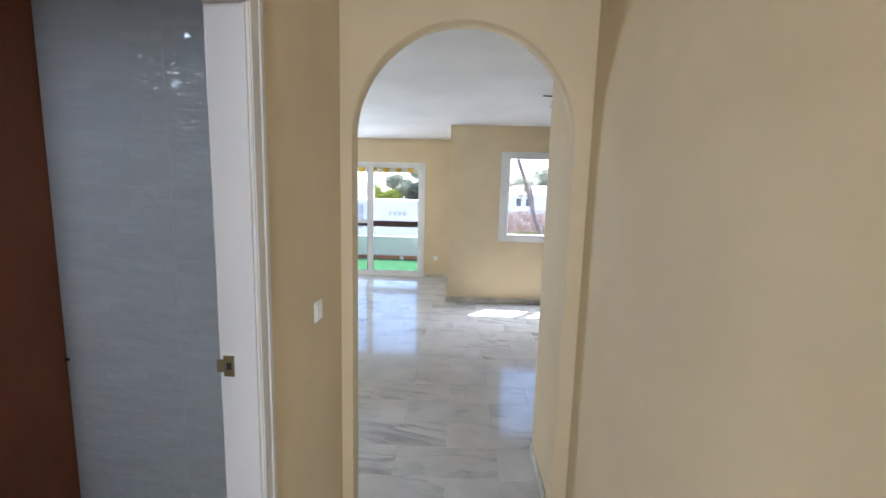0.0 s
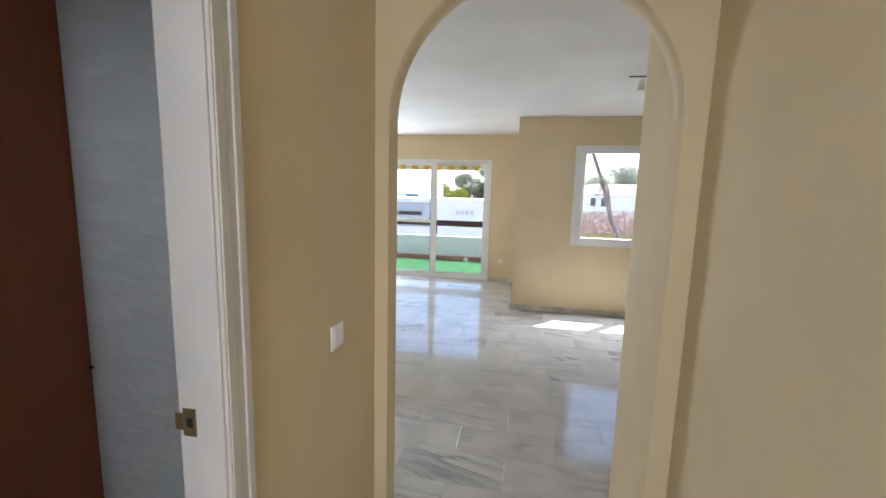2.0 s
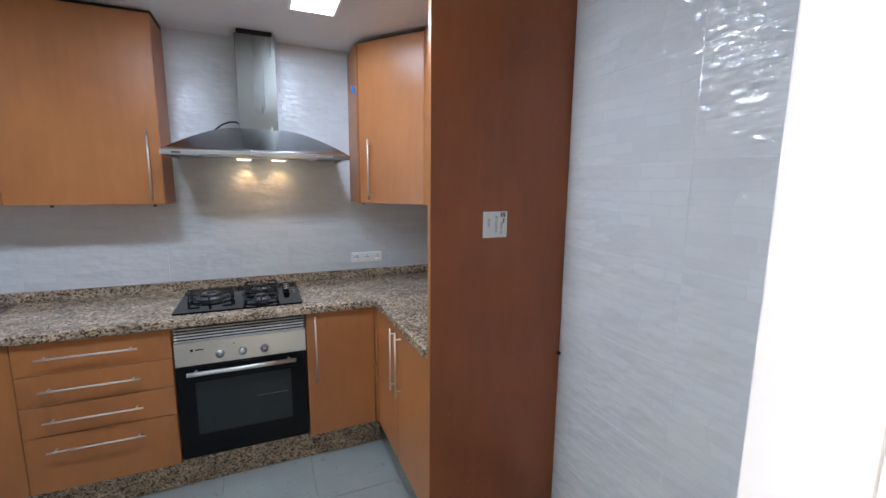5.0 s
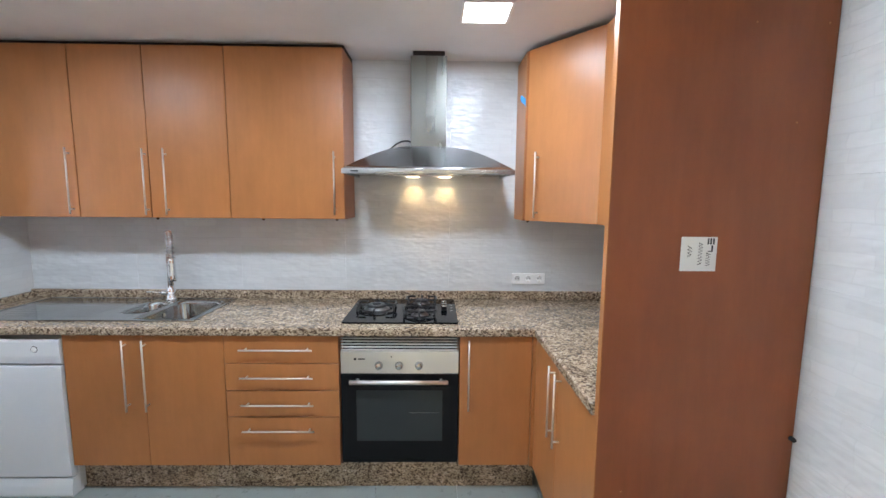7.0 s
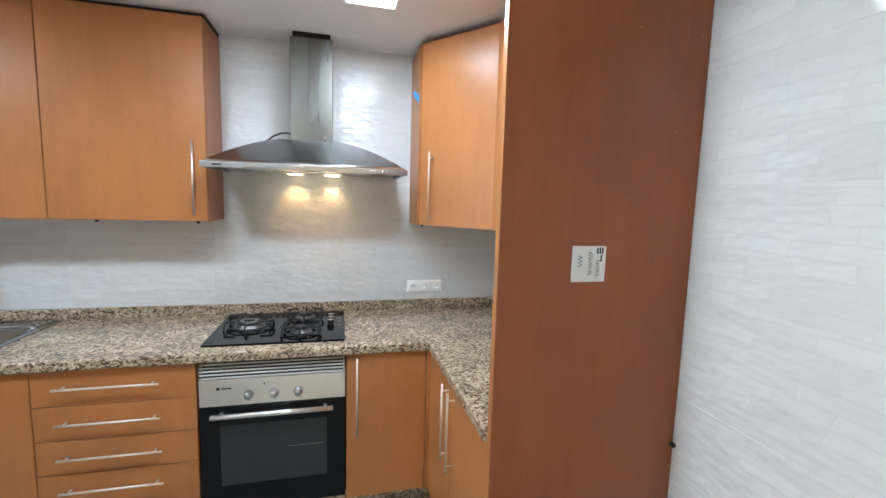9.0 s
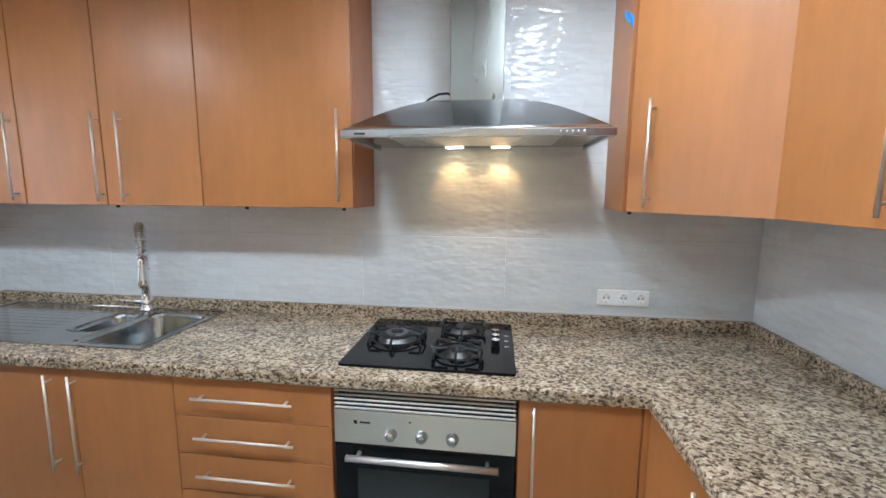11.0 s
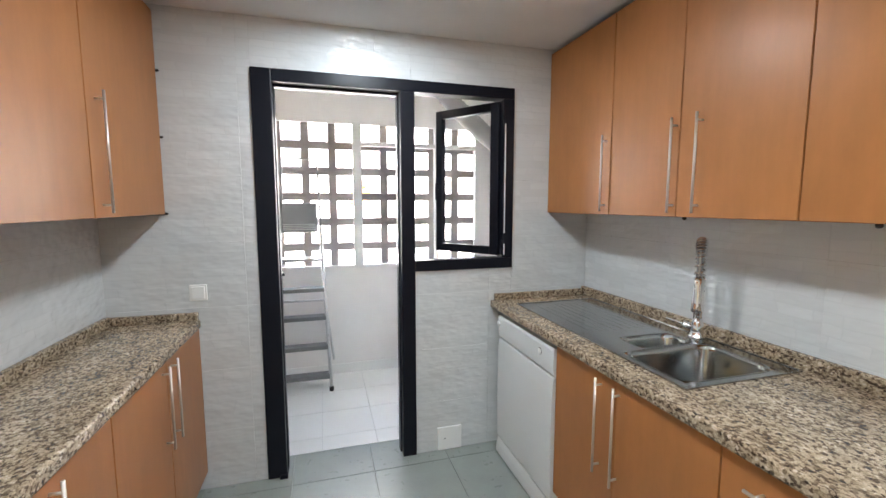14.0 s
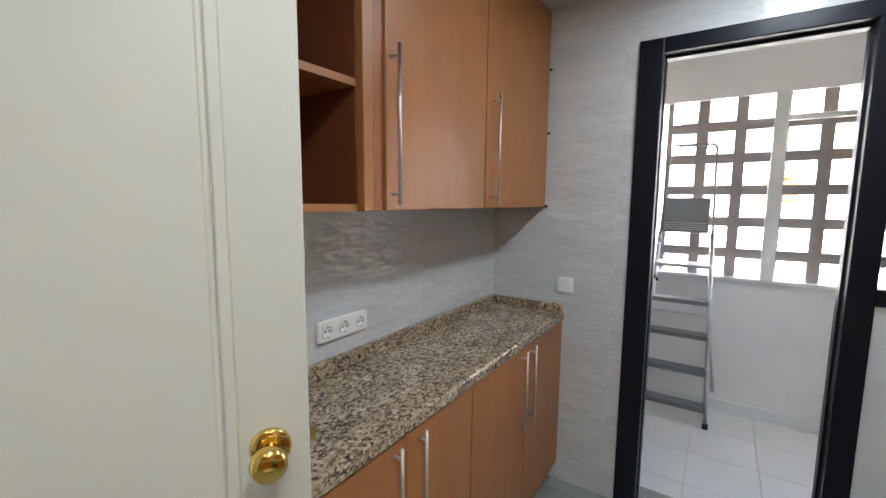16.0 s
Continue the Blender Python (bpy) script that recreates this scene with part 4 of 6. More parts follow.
# ---- gas hob ----
HX0, HX1, HY0, HY1 = -2.463, -1.952, 0.788, 1.386
hob = thing("gas_hob", "black glass gas hob with three burners on granite", "hob", (-2.2, 1.09, CT1))
HZ = CT1 + 0.009
bm = bmesh.new()
loft(bm, [round_rect(HX0, HY0, HX1, HY1, CT1 + 0.0005, 0.012), round_rect(HX0, HY0, HX1, HY1, HZ - 0.002, 0.012), round_rect(HX0 + 0.002, HY0 + 0.002, HX1 - 0.002, HY1 - 0.002, HZ, 0.011)], True, True, smooth=False)
part("glass_plate", bm, M_BLACKGLASS, hob)
for bx, by, r, g in ((-2.21, 0.935, 0.060, 0.108), (-2.335, 1.185, 0.040, 0.088), (-2.09, 1.185, 0.034, 0.088)):
    burner = part("burner", lathe(bmesh.new(), (bx, by, HZ), (0, 0, 1), [(0, r + 0.014), (0.004, r + 0.014), (0.007, r), (0.016, r), (0.018, r - 0.003)], 28), M_BURNER, hob, "dull metal burner ring")
    part("burner_cap", lathe(bmesh.new(), (bx, by, HZ + 0.018), (0, 0, 1), [(0, r * 0.93), (0.005, r * 0.92), (0.009, r * 0.8), (0.010, 0)], 28), M_IRON, burner)
    if r > 0.05:
        part("inner_ring", lathe(bmesh.new(), (bx, by, HZ + 0.027), (0, 0, 1), [(0, r * 0.74), (0.004, r * 0.74), (0.006, r * 0.66), (0.0055, r * 0.5), (0.004, r * 0.46)], 24), M_BURNER, burner)
        part("inner_cap", lathe(bmesh.new(), (bx, by, HZ + 0.028), (0, 0, 1), [(0, r * 0.42), (0.006, r * 0.40), (0.008, r * 0.3), (0.008, 0)], 20), M_IRON, burner)
    bm = bmesh.new()
    zt, hw = HZ + 0.036, 0.045
    for s in (-1, 1):
        oy, iy = by + s * g, by + s * (r * 0.92)
        sweep(bm, [(bx - hw, iy, zt), (bx - hw, oy - s * 0.014, zt), (bx - hw + 0.004, oy - s * 0.004, zt), (bx - hw + 0.014, oy, zt), (bx + hw - 0.014, oy, zt), (bx + hw - 0.004, oy - s * 0.004, zt), (bx + hw, oy - s * 0.014, zt), (bx + hw, iy, zt)], 0.0052, 8)
        for e in (-1, 1):
            sweep(bm, [(bx + e * hw, oy - s * 0.010, zt), (bx + e * (hw + 0.012), oy - s * 0.006, HZ + 0.012), (bx + e * (hw + 0.014), oy - s * 0.006, HZ)], 0.0052, 8)
        sweep(bm, [(bx + s * (g + 0.004), by, HZ), (bx + s * g, by, zt - 0.012), (bx + s * (g - 0.016), by, zt), (bx + s * r * 0.85, by, zt)], 0.0048, 8)
    rr = g - 0.008
    sweep(bm, [(bx + rr * math.cos(a * math.pi / 12), by + rr * math.sin(a * math.pi / 12), HZ + 0.012) for a in range(25)], 0.004, 6)
    part("pan_support", bm, M_IRON, hob, "black cast iron pan support")
for k in range(3):
    x = -2.30 + k * 0.055
    hk = part("knob", lathe(bmesh.new(), (x, 1.318, HZ), (0, 0, 1), [(0, 0.017), (0.022, 0.0155), (0.023, 0.0155)], 20), M_IRON, hob)
    part("knob_cap", lathe(bmesh.new(), (x, 1.318, HZ + 0.023), (0, 0, 1), [(0, 0.016), (0.005, 0.015), (0.006, 0.0)], 20), M_CHROME, hk, "chrome knob cap")
for k in range(3):
    part("printed_mark", boxes((-2.305 + k * 0.06, 1.352, HZ, -2.308 + k * 0.06, 1.368, HZ + 0.0004)), M_PAPER, hob)

# ---- sink with drainer, and tap ----
sink = thing("sink", "stainless steel sink with two bowls and a ribbed drainer", "sink", (-2.22, -0.5, CT1))
SX_0, SX_1, SY_0, SY_1 = -2.472, -1.978, -1.13, 0.022
rim = CT1 + 0.004
MB = (-2.405, -0.300, -2.012, -0.012)
SB = (-2.37, -0.455, -2.12, -0.322)
bm = pierced(SX_0, CT1, SY_0, SX_1, rim, SY_1, [(SB[0], SB[2], SB[1], SB[3]), (MB[0], MB[2], MB[1], MB[3])])
for v in bm.verts:
    v.co = (v.co.x, v.co.z, v.co.y)
part("deck", bm, M_SINK, sink)
part("raised_rim", boxes((SX_0 - 0.003, SY_0 - 0.003, CT1, SX_0 + 0.004, SY_1 + 0.003, rim + 0.003), (SX_1 - 0.004, SY_0 - 0.003, CT1, SX_1 + 0.003, SY_1 + 0.003, rim + 0.003),
                         (SX_0, SY_0 - 0.003, CT1, SX_1, SY_0 + 0.004, rim + 0.003), (SX_0, SY_1 - 0.004, CT1, SX_1, SY_1 + 0.003, rim + 0.003), bevel=0.0015, seg=2), M_SINK, sink)
for (x0, y0, x1, y1), depth, r in ((MB, 0.17, 0.06), (SB, 0.12, 0.045)):
    bm = bmesh.new()
    loops = [round_rect(x0 - 0.006, y0 - 0.006, x1 + 0.006, y1 + 0.006, rim + 0.0012, r + 0.004), round_rect(x0 + 0.002, y0 + 0.002, x1 - 0.002, y1 - 0.002, rim - 0.002, r),
             round_rect(x0 + 0.006, y0 + 0.006, x1 - 0.006, y1 - 0.006, rim - 0.02, r), round_rect(x0 + 0.016, y0 + 0.016, x1 - 0.016, y1 - 0.016, rim - depth + 0.03, r),
             round_rect(x0 + 0.03, y0 + 0.03, x1 - 0.03, y1 - 0.03, rim - depth + 0.006, r - 0.012), round_rect(x0 + 0.05, y0 + 0.05, x1 - 0.05, y1 - 0.05, rim - depth, max(r - 0.03, 0.01))]
    loft(bm, loops, False, True)
    bowl = part("bowl", bm, M_SINK, sink)
    cx, cy = (x0 + x1) / 2, (y0 + y1) / 2
    part("drain", lathe(bmesh.new(), (cx, cy, rim - depth), (0, 0, 1), [(0, 0.03), (0.003, 0.03), (0.003, 0.022), (0.001, 0.020), (0.001, 0)], 20), M_CHROME, bowl)
    if depth > 0.15:
        part("overflow", lathe(bmesh.new(), (cx - 0.03, y0 + 0.0085, rim - 0.045), (0, 1, 0), [(0, 0.013), (0.002, 0.013), (0.003, 0.009), (0.003, 0)], 16), M_DARKHOLE, bowl, "dark overflow hole")
for k in range(9):
    x = -2.385 + k * 0.04
    part("drainer_rib", boxes((x - 0.006, -1.06, rim - 0.001, x + 0.006, -0.56, rim + 0.0008), bevel=0.0007, seg=2), M_SINK, sink)

tap = thing("kitchen_tap", "chrome kitchen tap with a spring spout", "tap", (-2.447, -0.372, rim))
TX, TY = -2.447, -0.372
part("base", lathe(bmesh.new(), (TX, TY, rim), (0, 0, 1), [(0, 0.033), (0.005, 0.033), (0.010, 0.027), (0.030, 0.025), (0.058, 0.0245), (0.066, 0.020), (0.085, 0.017)], 20), M_CHROME, tap)
bm = bmesh.new()
sweep(bm, [(TX, TY, rim + 0.035), (TX + 0.02, TY - 0.03, rim + 0.045), (TX + 0.03, TY - 0.045, rim + 0.047)], 0.014, 12)
sweep(bm, [(TX + 0.03, TY - 0.045, rim + 0.047), (TX + 0.035, TY - 0.13, rim + 0.052)], [0.006, 0.0045], 10)
part("lever", bm, M_CHROME, tap)
part("riser", tube(bmesh.new(), (TX, TY, rim + 0.07), (TX, TY, rim + 0.27), 0.0175, 16), M_CHROME, tap)
AD = Vector((0.77, 0.64))
arc = []
for k in range(41):
    a = math.pi * k / 40
    arc.append((TX + AD.x * (0.04 - 0.04 * math.cos(a)), TY + AD.y * (0.04 - 0.04 * math.cos(a)), rim + 0.355 + 0.055 * math.sin(a)))
arc = [(TX, TY, rim + 0.20 + 0.155 * k / 20) for k in range(20)] + arc + [(TX + AD.x * 0.08, TY + AD.y * 0.08, rim + 0.355 - 0.09 * k / 8) for k in range(1, 9)]
part("hose", sweep(bmesh.new(), arc, 0.0115, 10), M_STEEL, tap, "grey hose inside the spring")
bm = bmesh.new()
turns, steps = 24, 24 * 10
pts = []
for i in range(steps + 1):
    f = i / steps * (len(arc) - 1)
    j = min(int(f), len(arc) - 2)
    p = Vector(arc[j]).lerp(Vector(arc[j + 1]), f - j)
    d = (Vector(arc[j + 1]) - Vector(arc[j])).normalized()
    s1 = Vector((-AD.y, AD.x, 0))
    s2 = d.cross(s1).normalized()
    a = 2 * math.pi * turns * i / steps
    pts.append(p + 0.019 * (math.cos(a) * s1 + math.sin(a) * s2))
sweep(bm, pts, 0.0036, 6)
part("spring", bm, M_CHROME, tap, "chrome coil spring")
part("spray_head", lathe(bmesh.new(), (TX + AD.x * 0.08, TY + AD.y * 0.08, rim + 0.268), (0.05, 0.04, -1), [(0, 0.016), (0.02, 0.019), (0.05, 0.020), (0.10, 0.022), (0.135, 0.024), (0.142, 0.021), (0.142, 0)], 18), M_CHROME, tap)
part("holder_arm", sweep(bmesh.new(), [(TX, TY, rim + 0.195), (TX + AD.x * 0.08, TY + AD.y * 0.08, rim + 0.20)], 0.005, 8), M_CHROME, tap)

# ---- dishwasher ----
DW0, DW1 = -1.180, -0.578
dish = thing("dishwasher", "white free-standing dishwasher under the worktop", "dishwasher", (-2.15, -0.92, 0))
part("body", boxes((-2.46, DW0, 0.012, -1.925, DW1, 0.838), bevel=0.004), M_APPL, dish)
bm = bmesh.new()
door_prof = [(-1.925, 0.105), (-1.892, 0.106), (-1.887, 0.112), (-1.883, 0.30), (-1.882, 0.45), (-1.884, 0.62), (-1.889, 0.692), (-1.894, 0.699), (-1.925, 0.70)]
loft(bm, [[(x, y, z) for x, z in door_prof] for y in (DW0 + 0.003, DW1 - 0.003)], True, True, smooth=False)
part("door", bm, M_APPL, dish, "bowed white door")
bm = bmesh.new()
ctl = [(-1.925, 0.705), (-1.898, 0.706), (-1.889, 0.712), (-1.885, 0.75), (-1.886, 0.82), (-1.892, 0.834), (-1.925, 0.836)]
loft(bm, [[(x, y, z) for x, z in ctl] for y in (DW0 + 0.002, DW1 - 0.002)], True, True, smooth=False)
cp = part("control_panel", bm, M_APPL, dish)
part("button", lathe(bmesh.new(), (-1.886, -0.70, 0.785), (1, 0, 0), [(0, 0.014), (0.003, 0.014), (0.004, 0.011), (0.004, 0)], 16), M_PLASTIC, cp)
part("button", lathe(bmesh.new(), (-1.886, -1.17, 0.785), (1, 0, 0), [(0, 0.017), (0.006, 0.016), (0.007, 0)], 16), M_PLASTIC, cp)
part("button_ring", lathe(bmesh.new(), (-1.8865, -0.70, 0.785), (1, 0, 0), [(0, 0.017), (0.002, 0.0165)], 16), M_DARKLINE, cp)
bm = bmesh.new()
kick = [(-1.95, 0.004), (-1.884, 0.004), (-1.880, 0.012), (-1.884, 0.06), (-1.892, 0.098), (-1.95, 0.10)]
loft(bm, [[(x, y, z) for x, z in kick] for y in (DW0 + 0.001, DW1 - 0.001)], True, True, smooth=False)
part("kick_panel", bm, M_APPL, dish)

# ---- cooker hood ----
HB = 1.663
hood = thing("cooker_hood", "stainless steel chimney cooker hood with two warm lamps", "cooker hood", (-2.3, 1.227, HB))
hx0, hx1, hy0, hy1 = KW + 0.004, -2.055, 0.782, 1.674
cx0, cx1, cy0, cy1 = KW + 0.004, -2.345, 1.119, 1.325
bm = bmesh.new()
loops = []
for k in range(13):
    s = k / 12
    z = HB + 0.023 + (1.838 - HB - 0.023) * (1 - (1 - s) ** 1.55)
    loops.append([(hx0, hy0 + (cy0 - hy0) * s, z), (hx1 + (cx1 - hx1) * s, hy0 + (cy0 - hy0) * s, z), (hx1 + (cx1 - hx1) * s, hy1 + (cy1 - hy1) * s, z), (hx0, hy1 + (cy1 - hy1) * s, z)])
loft(bm, loops, True, True)
for e in bm.edges:
    if len(e.link_faces) == 2 and e.calc_face_angle(0) > 0.5:
        e.smooth = False
part("canopy", bm, M_STEEL, hood)
part("rim", boxes((hx1 - 0.012, hy0 - 0.001, HB, hx1 + 0.002, hy1 + 0.001, HB + 0.025), (hx0, hy0 - 0.001, HB, hx1 - 0.012, hy0 + 0.012, HB + 0.025), (hx0, hy1 - 0.012, HB, hx1 - 0.012, hy1 + 0.001, HB + 0.025), bevel=0.002), M_STEEL, hood)
under = part("underside", boxes((hx0, hy0 + 0.012, HB + 0.012, hx1 - 0.012, hy1 - 0.012, HB + 0.018)), M_STEEL, hood)
part("filter", boxes((-2.395, 0.93, HB + 0.006, -2.11, 1.52, HB + 0.012), bevel=0.002), M_ALU, hood, "metal grease filter")
for py in (1.13, 1.32):
    bm = bmesh.new()
    loft(bm, [round_rect(-2.462, py - 0.046, -2.402, py + 0.046, HB + z, 0.012) for z in (0.012, 0.005, 0.004)], True, True, smooth=False)
    hl = part("lamp", bm, M_CHROME, hood, "bright metal lamp surround")
    bm = bmesh.new()
    loft(bm, [round_rect(-2.454, py - 0.036, -2.410, py + 0.036, HB + z, 0.010) for z in (0.0045, 0.002)], True, True, smooth=False)
    part("bulb", bm, M_BULB, hl, "glowing warm lamp cover")
for y0, y1, ym in ((1.035, 1.055, 1.10), (1.395, 1.415, 1.35)):
    bm = bmesh.new()
    loft(bm, [[(-2.40, ym - 0.012, HB + z), (-2.40, ym + 0.012, HB + z), (-2.13, y1, HB + z), (-2.13, y0, HB + z)] for z in (0.0035, 0.006)], True, True, smooth=False)
    part("filter_edge", bm, M_CHROME, hood, "polished strip beside the filter")
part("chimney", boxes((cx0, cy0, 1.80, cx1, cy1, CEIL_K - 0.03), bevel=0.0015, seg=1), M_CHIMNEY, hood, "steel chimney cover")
# dark box in place of the shade between chimney and ceiling
part("chimney_gap_shade", boxes((cx0 + 0.01, cy0 + 0.012, CEIL_K - 0.03, cx1 - 0.012, cy1 - 0.012, CEIL_K - 0.001)), M_DARKLINE, hood)
for k in range(5):
    part("push_button", lathe(bmesh.new(), (hx1 + 0.002, 1.505 + k * 0.018, HB + 0.0125), (1, 0, 0), [(0, 0.0055), (0.004, 0.005), (0.0045, 0)], 10), M_CHROME, hood)
part("marking", boxes((hx1 + 0.002, 0.83, HB + 0.009, hx1 + 0.0028, 0.868, HB + 0.016)), M_INK, hood)
cable = solid("cable", sweep(bmesh.new(), [(-2.40, 0.965, 1.793), (-2.40, 0.99, 1.822), (-2.395, 1.03, 1.855), (-2.39, 1.07, 1.872), (-2.38, 1.105, 1.872), (-2.36, 1.14, 1.850)], 0.0045, 8), M_RUBBER, "black power cable lying on the cooker hood", "cable", kind="")

# ---- ceiling lamps ----
for px, py, watts in PANELS:
    cl = thing("ceiling_light", "square white led ceiling panel, lit", "ceiling light", (px, py, CEIL_K), group="ceiling panels")
    part("frame", boxes((px - 0.112, py - 0.112, CEIL_K - 0.010, px + 0.112, py - 0.10, CEIL_K), (px - 0.112, py + 0.10, CEIL_K - 0.010, px + 0.112, py + 0.112, CEIL_K),
                        (px - 0.112, py - 0.10, CEIL_K - 0.010, px - 0.10, py + 0.10, CEIL_K), (px + 0.10, py - 0.10, CEIL_K - 0.010, px + 0.112, py + 0.10, CEIL_K)), M_PLASTIC, cl)
    part("diffuser", boxes((px - 0.10, py - 0.10, CEIL_K - 0.009, px + 0.10, py + 0.10, CEIL_K - 0.001)), M_PANELGLOW, cl, "glowing white diffuser")


# ---- sockets and switches ----
def socket_strip(at, rz, n, label):
    """A strip of round sockets; local front is -y, width along x from the middle."""
    s = thing("wall_socket", label, "socket", at, rz)
    w = 0.0715 * n
    part("plate", boxes((-w / 2, -0.013, -0.0355, w / 2, 0, 0.0355), bevel=0.006), M_PLASTIC, s, local=True)
    for k in range(n):
        u = (k - (n - 1) / 2) * 0.0715
        cup = part("socket_cup", lathe(bmesh.new(), (u, -0.0128, 0), (0, -1, 0), [(0, 0.0225), (0.0035, 0.0215), (0.0035, 0.019), (0.0005, 0.018), (0.0005, 0)], 20), M_PLASTIC, s, local=True)
        part("pin_hole", boxes((u - 0.0115, -0.0142, -0.003, u - 0.006, -0.013, 0.003), (u + 0.006, -0.0142, -0.003, u + 0.0115, -0.013, 0.003)), M_DARKHOLE, cup, local=True)
        part("earth_clip", boxes((u - 0.002, -0.0163, 0.0155, u + 0.002, -0.013, 0.0195), (u - 0.002, -0.0163, -0.0195, u + 0.002, -0.013, -0.0155)), M_DULLBRASS, cup, local=True)
    return s


def rocker(at, rz, label, w=0.08):
    s = thing("light_switch", label, "switch", at, rz)
    part("plate", boxes((-w / 2, -0.008, -0.04, w / 2, 0, 0.04), bevel=0.003), M_PLASTIC, s, local=True)
    part("rocker", boxes((-w / 2 + 0.01, -0.012, -0.03, w / 2 - 0.01, -0.006, 0.03), bevel=0.002), M_PLASTIC, s, local=True)
    return s


socket_strip((KW + 0.001, 1.863, 1.033), 90, 3, "white triple wall socket on the tiles beside the hob")
socket_strip((KE - 0.001, -0.175, 1.037), -90, 3, "white triple wall socket on the tiles above granite")
rocker((-0.325, KS + 0.001, 1.036), 180, "white light switch on the tiles beside the laundry door")
rocker((HW, 2.178, 1.142), 90, "white light switch on the yellow hall wall")
hp_ = thing("floor_cover_plate", "small white square cover plate low on the tiles", "cover plate", (-1.632, KS, 0.07))
part("plate", boxes((-1.694, KS + 0.0005, 0.004, -1.542, KS + 0.014, 0.145), bevel=0.004), M_PLASTIC, hp_)
part("screw", lathe(bmesh.new(), (-1.59, KS + 0.014, 0.075), (0, 1, 0), [(0, 0.004), (0.001, 0.003)], 8), M_DARKLINE, hp_)

# ---- black door and window frame to the laundry ----
window_1 = thing("window_1", "black metal door and window frame to the laundry", "window frame", (-1.3, KS, 0), kind="structure")
FY0, FY1 = KS - 0.075, KS + 0.012
def bar(x0, z0, x1, z1, nm="frame_bar", y0=FY0, y1=FY1):
    return part(nm, boxes((x0, y0, z0, x1, y1, z1), bevel=0.004), M_NAVY, window_1)
bar(-0.70, 0.0, -0.605, 2.132)
bar(-1.418, 0.0, -1.341, 2.070)
bar(-2.01, 2.070, -0.70, 2.132)
bar(-2.01, 1.092, -1.418, 1.153)
bar(-2.01, 1.153, -1.943, 2.070)
part("rebate", boxes((-0.706, FY0 - 0.02, 0.0, -0.70, FY0 + 0.03, 2.07), (-1.341, FY0 - 0.02, 0.0, -1.332, FY0 + 0.03, 2.07), (-1.341, FY0 - 0.02, 2.058, -0.70, FY0 + 0.03, 2.07)), M_NAVY, window_1)
part("foot", boxes((-0.705, KS - 0.06, 0.0, -0.665, KS + 0.03, 0.02), bevel=0.003), M_NAVY, window_1)
for z in (1.22, 1.55, 1.98):
    part("hinge", tube(bmesh.new(), (-1.948, KS + 0.006, z - 0.04), (-1.948, KS + 0.006, z + 0.04), 0.007, 10), M_NAVY, window_1)
for z0, z1 in ((1.17, 1.235), (1.30, 1.93)):
    part("hinge_strip", boxes((-1.957, FY1 - 0.001, z0, -1.951, FY1 + 0.002, z1)), M_UPVC, window_1, "thin white hinge strip")
sill = solid("trim", boxes((-2.01, KS - 0.18, 1.093, -1.41, KS - 0.077, 1.10)), M_LFLOOR, "white tiled inner window sill", "sill")

sash = thing("window_sash", "black metal casement window standing open into the laundry", "window", (-1.938, KS - 0.03, 1.165))
sash_ang = math.degrees(math.atan2(-1.66 - (KS - 0.03), -1.675 + 1.938))
sash.matrix_world = pose(-1.938, KS - 0.03, 1.165, 0, 0, sash_ang)
SW, SH = 0.46, 0.895
for spec in ((0, -0.02, 0, 0.055, 0.02, SH), (SW - 0.05, -0.02, 0, SW, 0.02, SH), (0.055, -0.02, 0, SW - 0.05, 0.02, 0.05), (0.055, -0.02, SH - 0.05, SW - 0.05, 0.02, SH)):
    part("sash_bar", boxes(spec, bevel=0.004), M_NAVY, sash, local=True)
gl = part("pane", boxes((0.05, -0.003, 0.045, SW - 0.045, 0.003, SH - 0.045)), M_GLASS, sash, "clear glass pane", local=True)
gl.visible_shadow = False
part("latch_handle", boxes((SW - 0.03, 0.02, 0.40, SW - 0.015, 0.045, 0.44), (SW - 0.028, 0.04, 0.33, SW - 0.017, 0.052, 0.44), bevel=0.002), M_NAVY, sash, local=True)

ldoor = thing("laundry_door", "black metal glazed door standing open into the laundry", "door", (-0.69, KS - 0.08, 0.01))
ldoor.matrix_world = pose(-0.660, KS - 0.10, 0.012, 0, 0, -84.5)
LW = 0.62
for spec in ((0, -0.02, 0, 0.06, 0.02, 2.04), (LW - 0.06, -0.02, 0, LW, 0.02, 2.04), (0.06, -0.02, 0, LW - 0.06, 0.02, 0.08), (0.06, -0.02, 1.98, LW - 0.06, 0.02, 2.04), (0.06, -0.02, 0.93, LW - 0.06, 0.02, 0.99)):
    part("door_rail", boxes(spec, bevel=0.003), M_NAVY, ldoor, local=True)
part("lower_panel", boxes((0.05, -0.008, 0.07, LW - 0.05, 0.008, 0.94)), M_NAVY, ldoor, local=True)
gl = part("pane", boxes((0.05, -0.003, 0.98, LW - 0.05, 0.003, 1.99)), M_GLASS, ldoor, "clear glass pane", local=True)
gl.visible_shadow = False
for s in (-1, 1):
    bm = bmesh.new()
    tube(bm, (LW - 0.035, s * 0.02, 1.0), (LW - 0.035, s * 0.05, 1.0), 0.008, 10)
    tube(bm, (LW - 0.035, s * 0.05, 1.0), (LW - 0.14, s * 0.055, 1.0), 0.008, 10)
    part("lever_handle", bm, M_NAVY, ldoor, local=True)

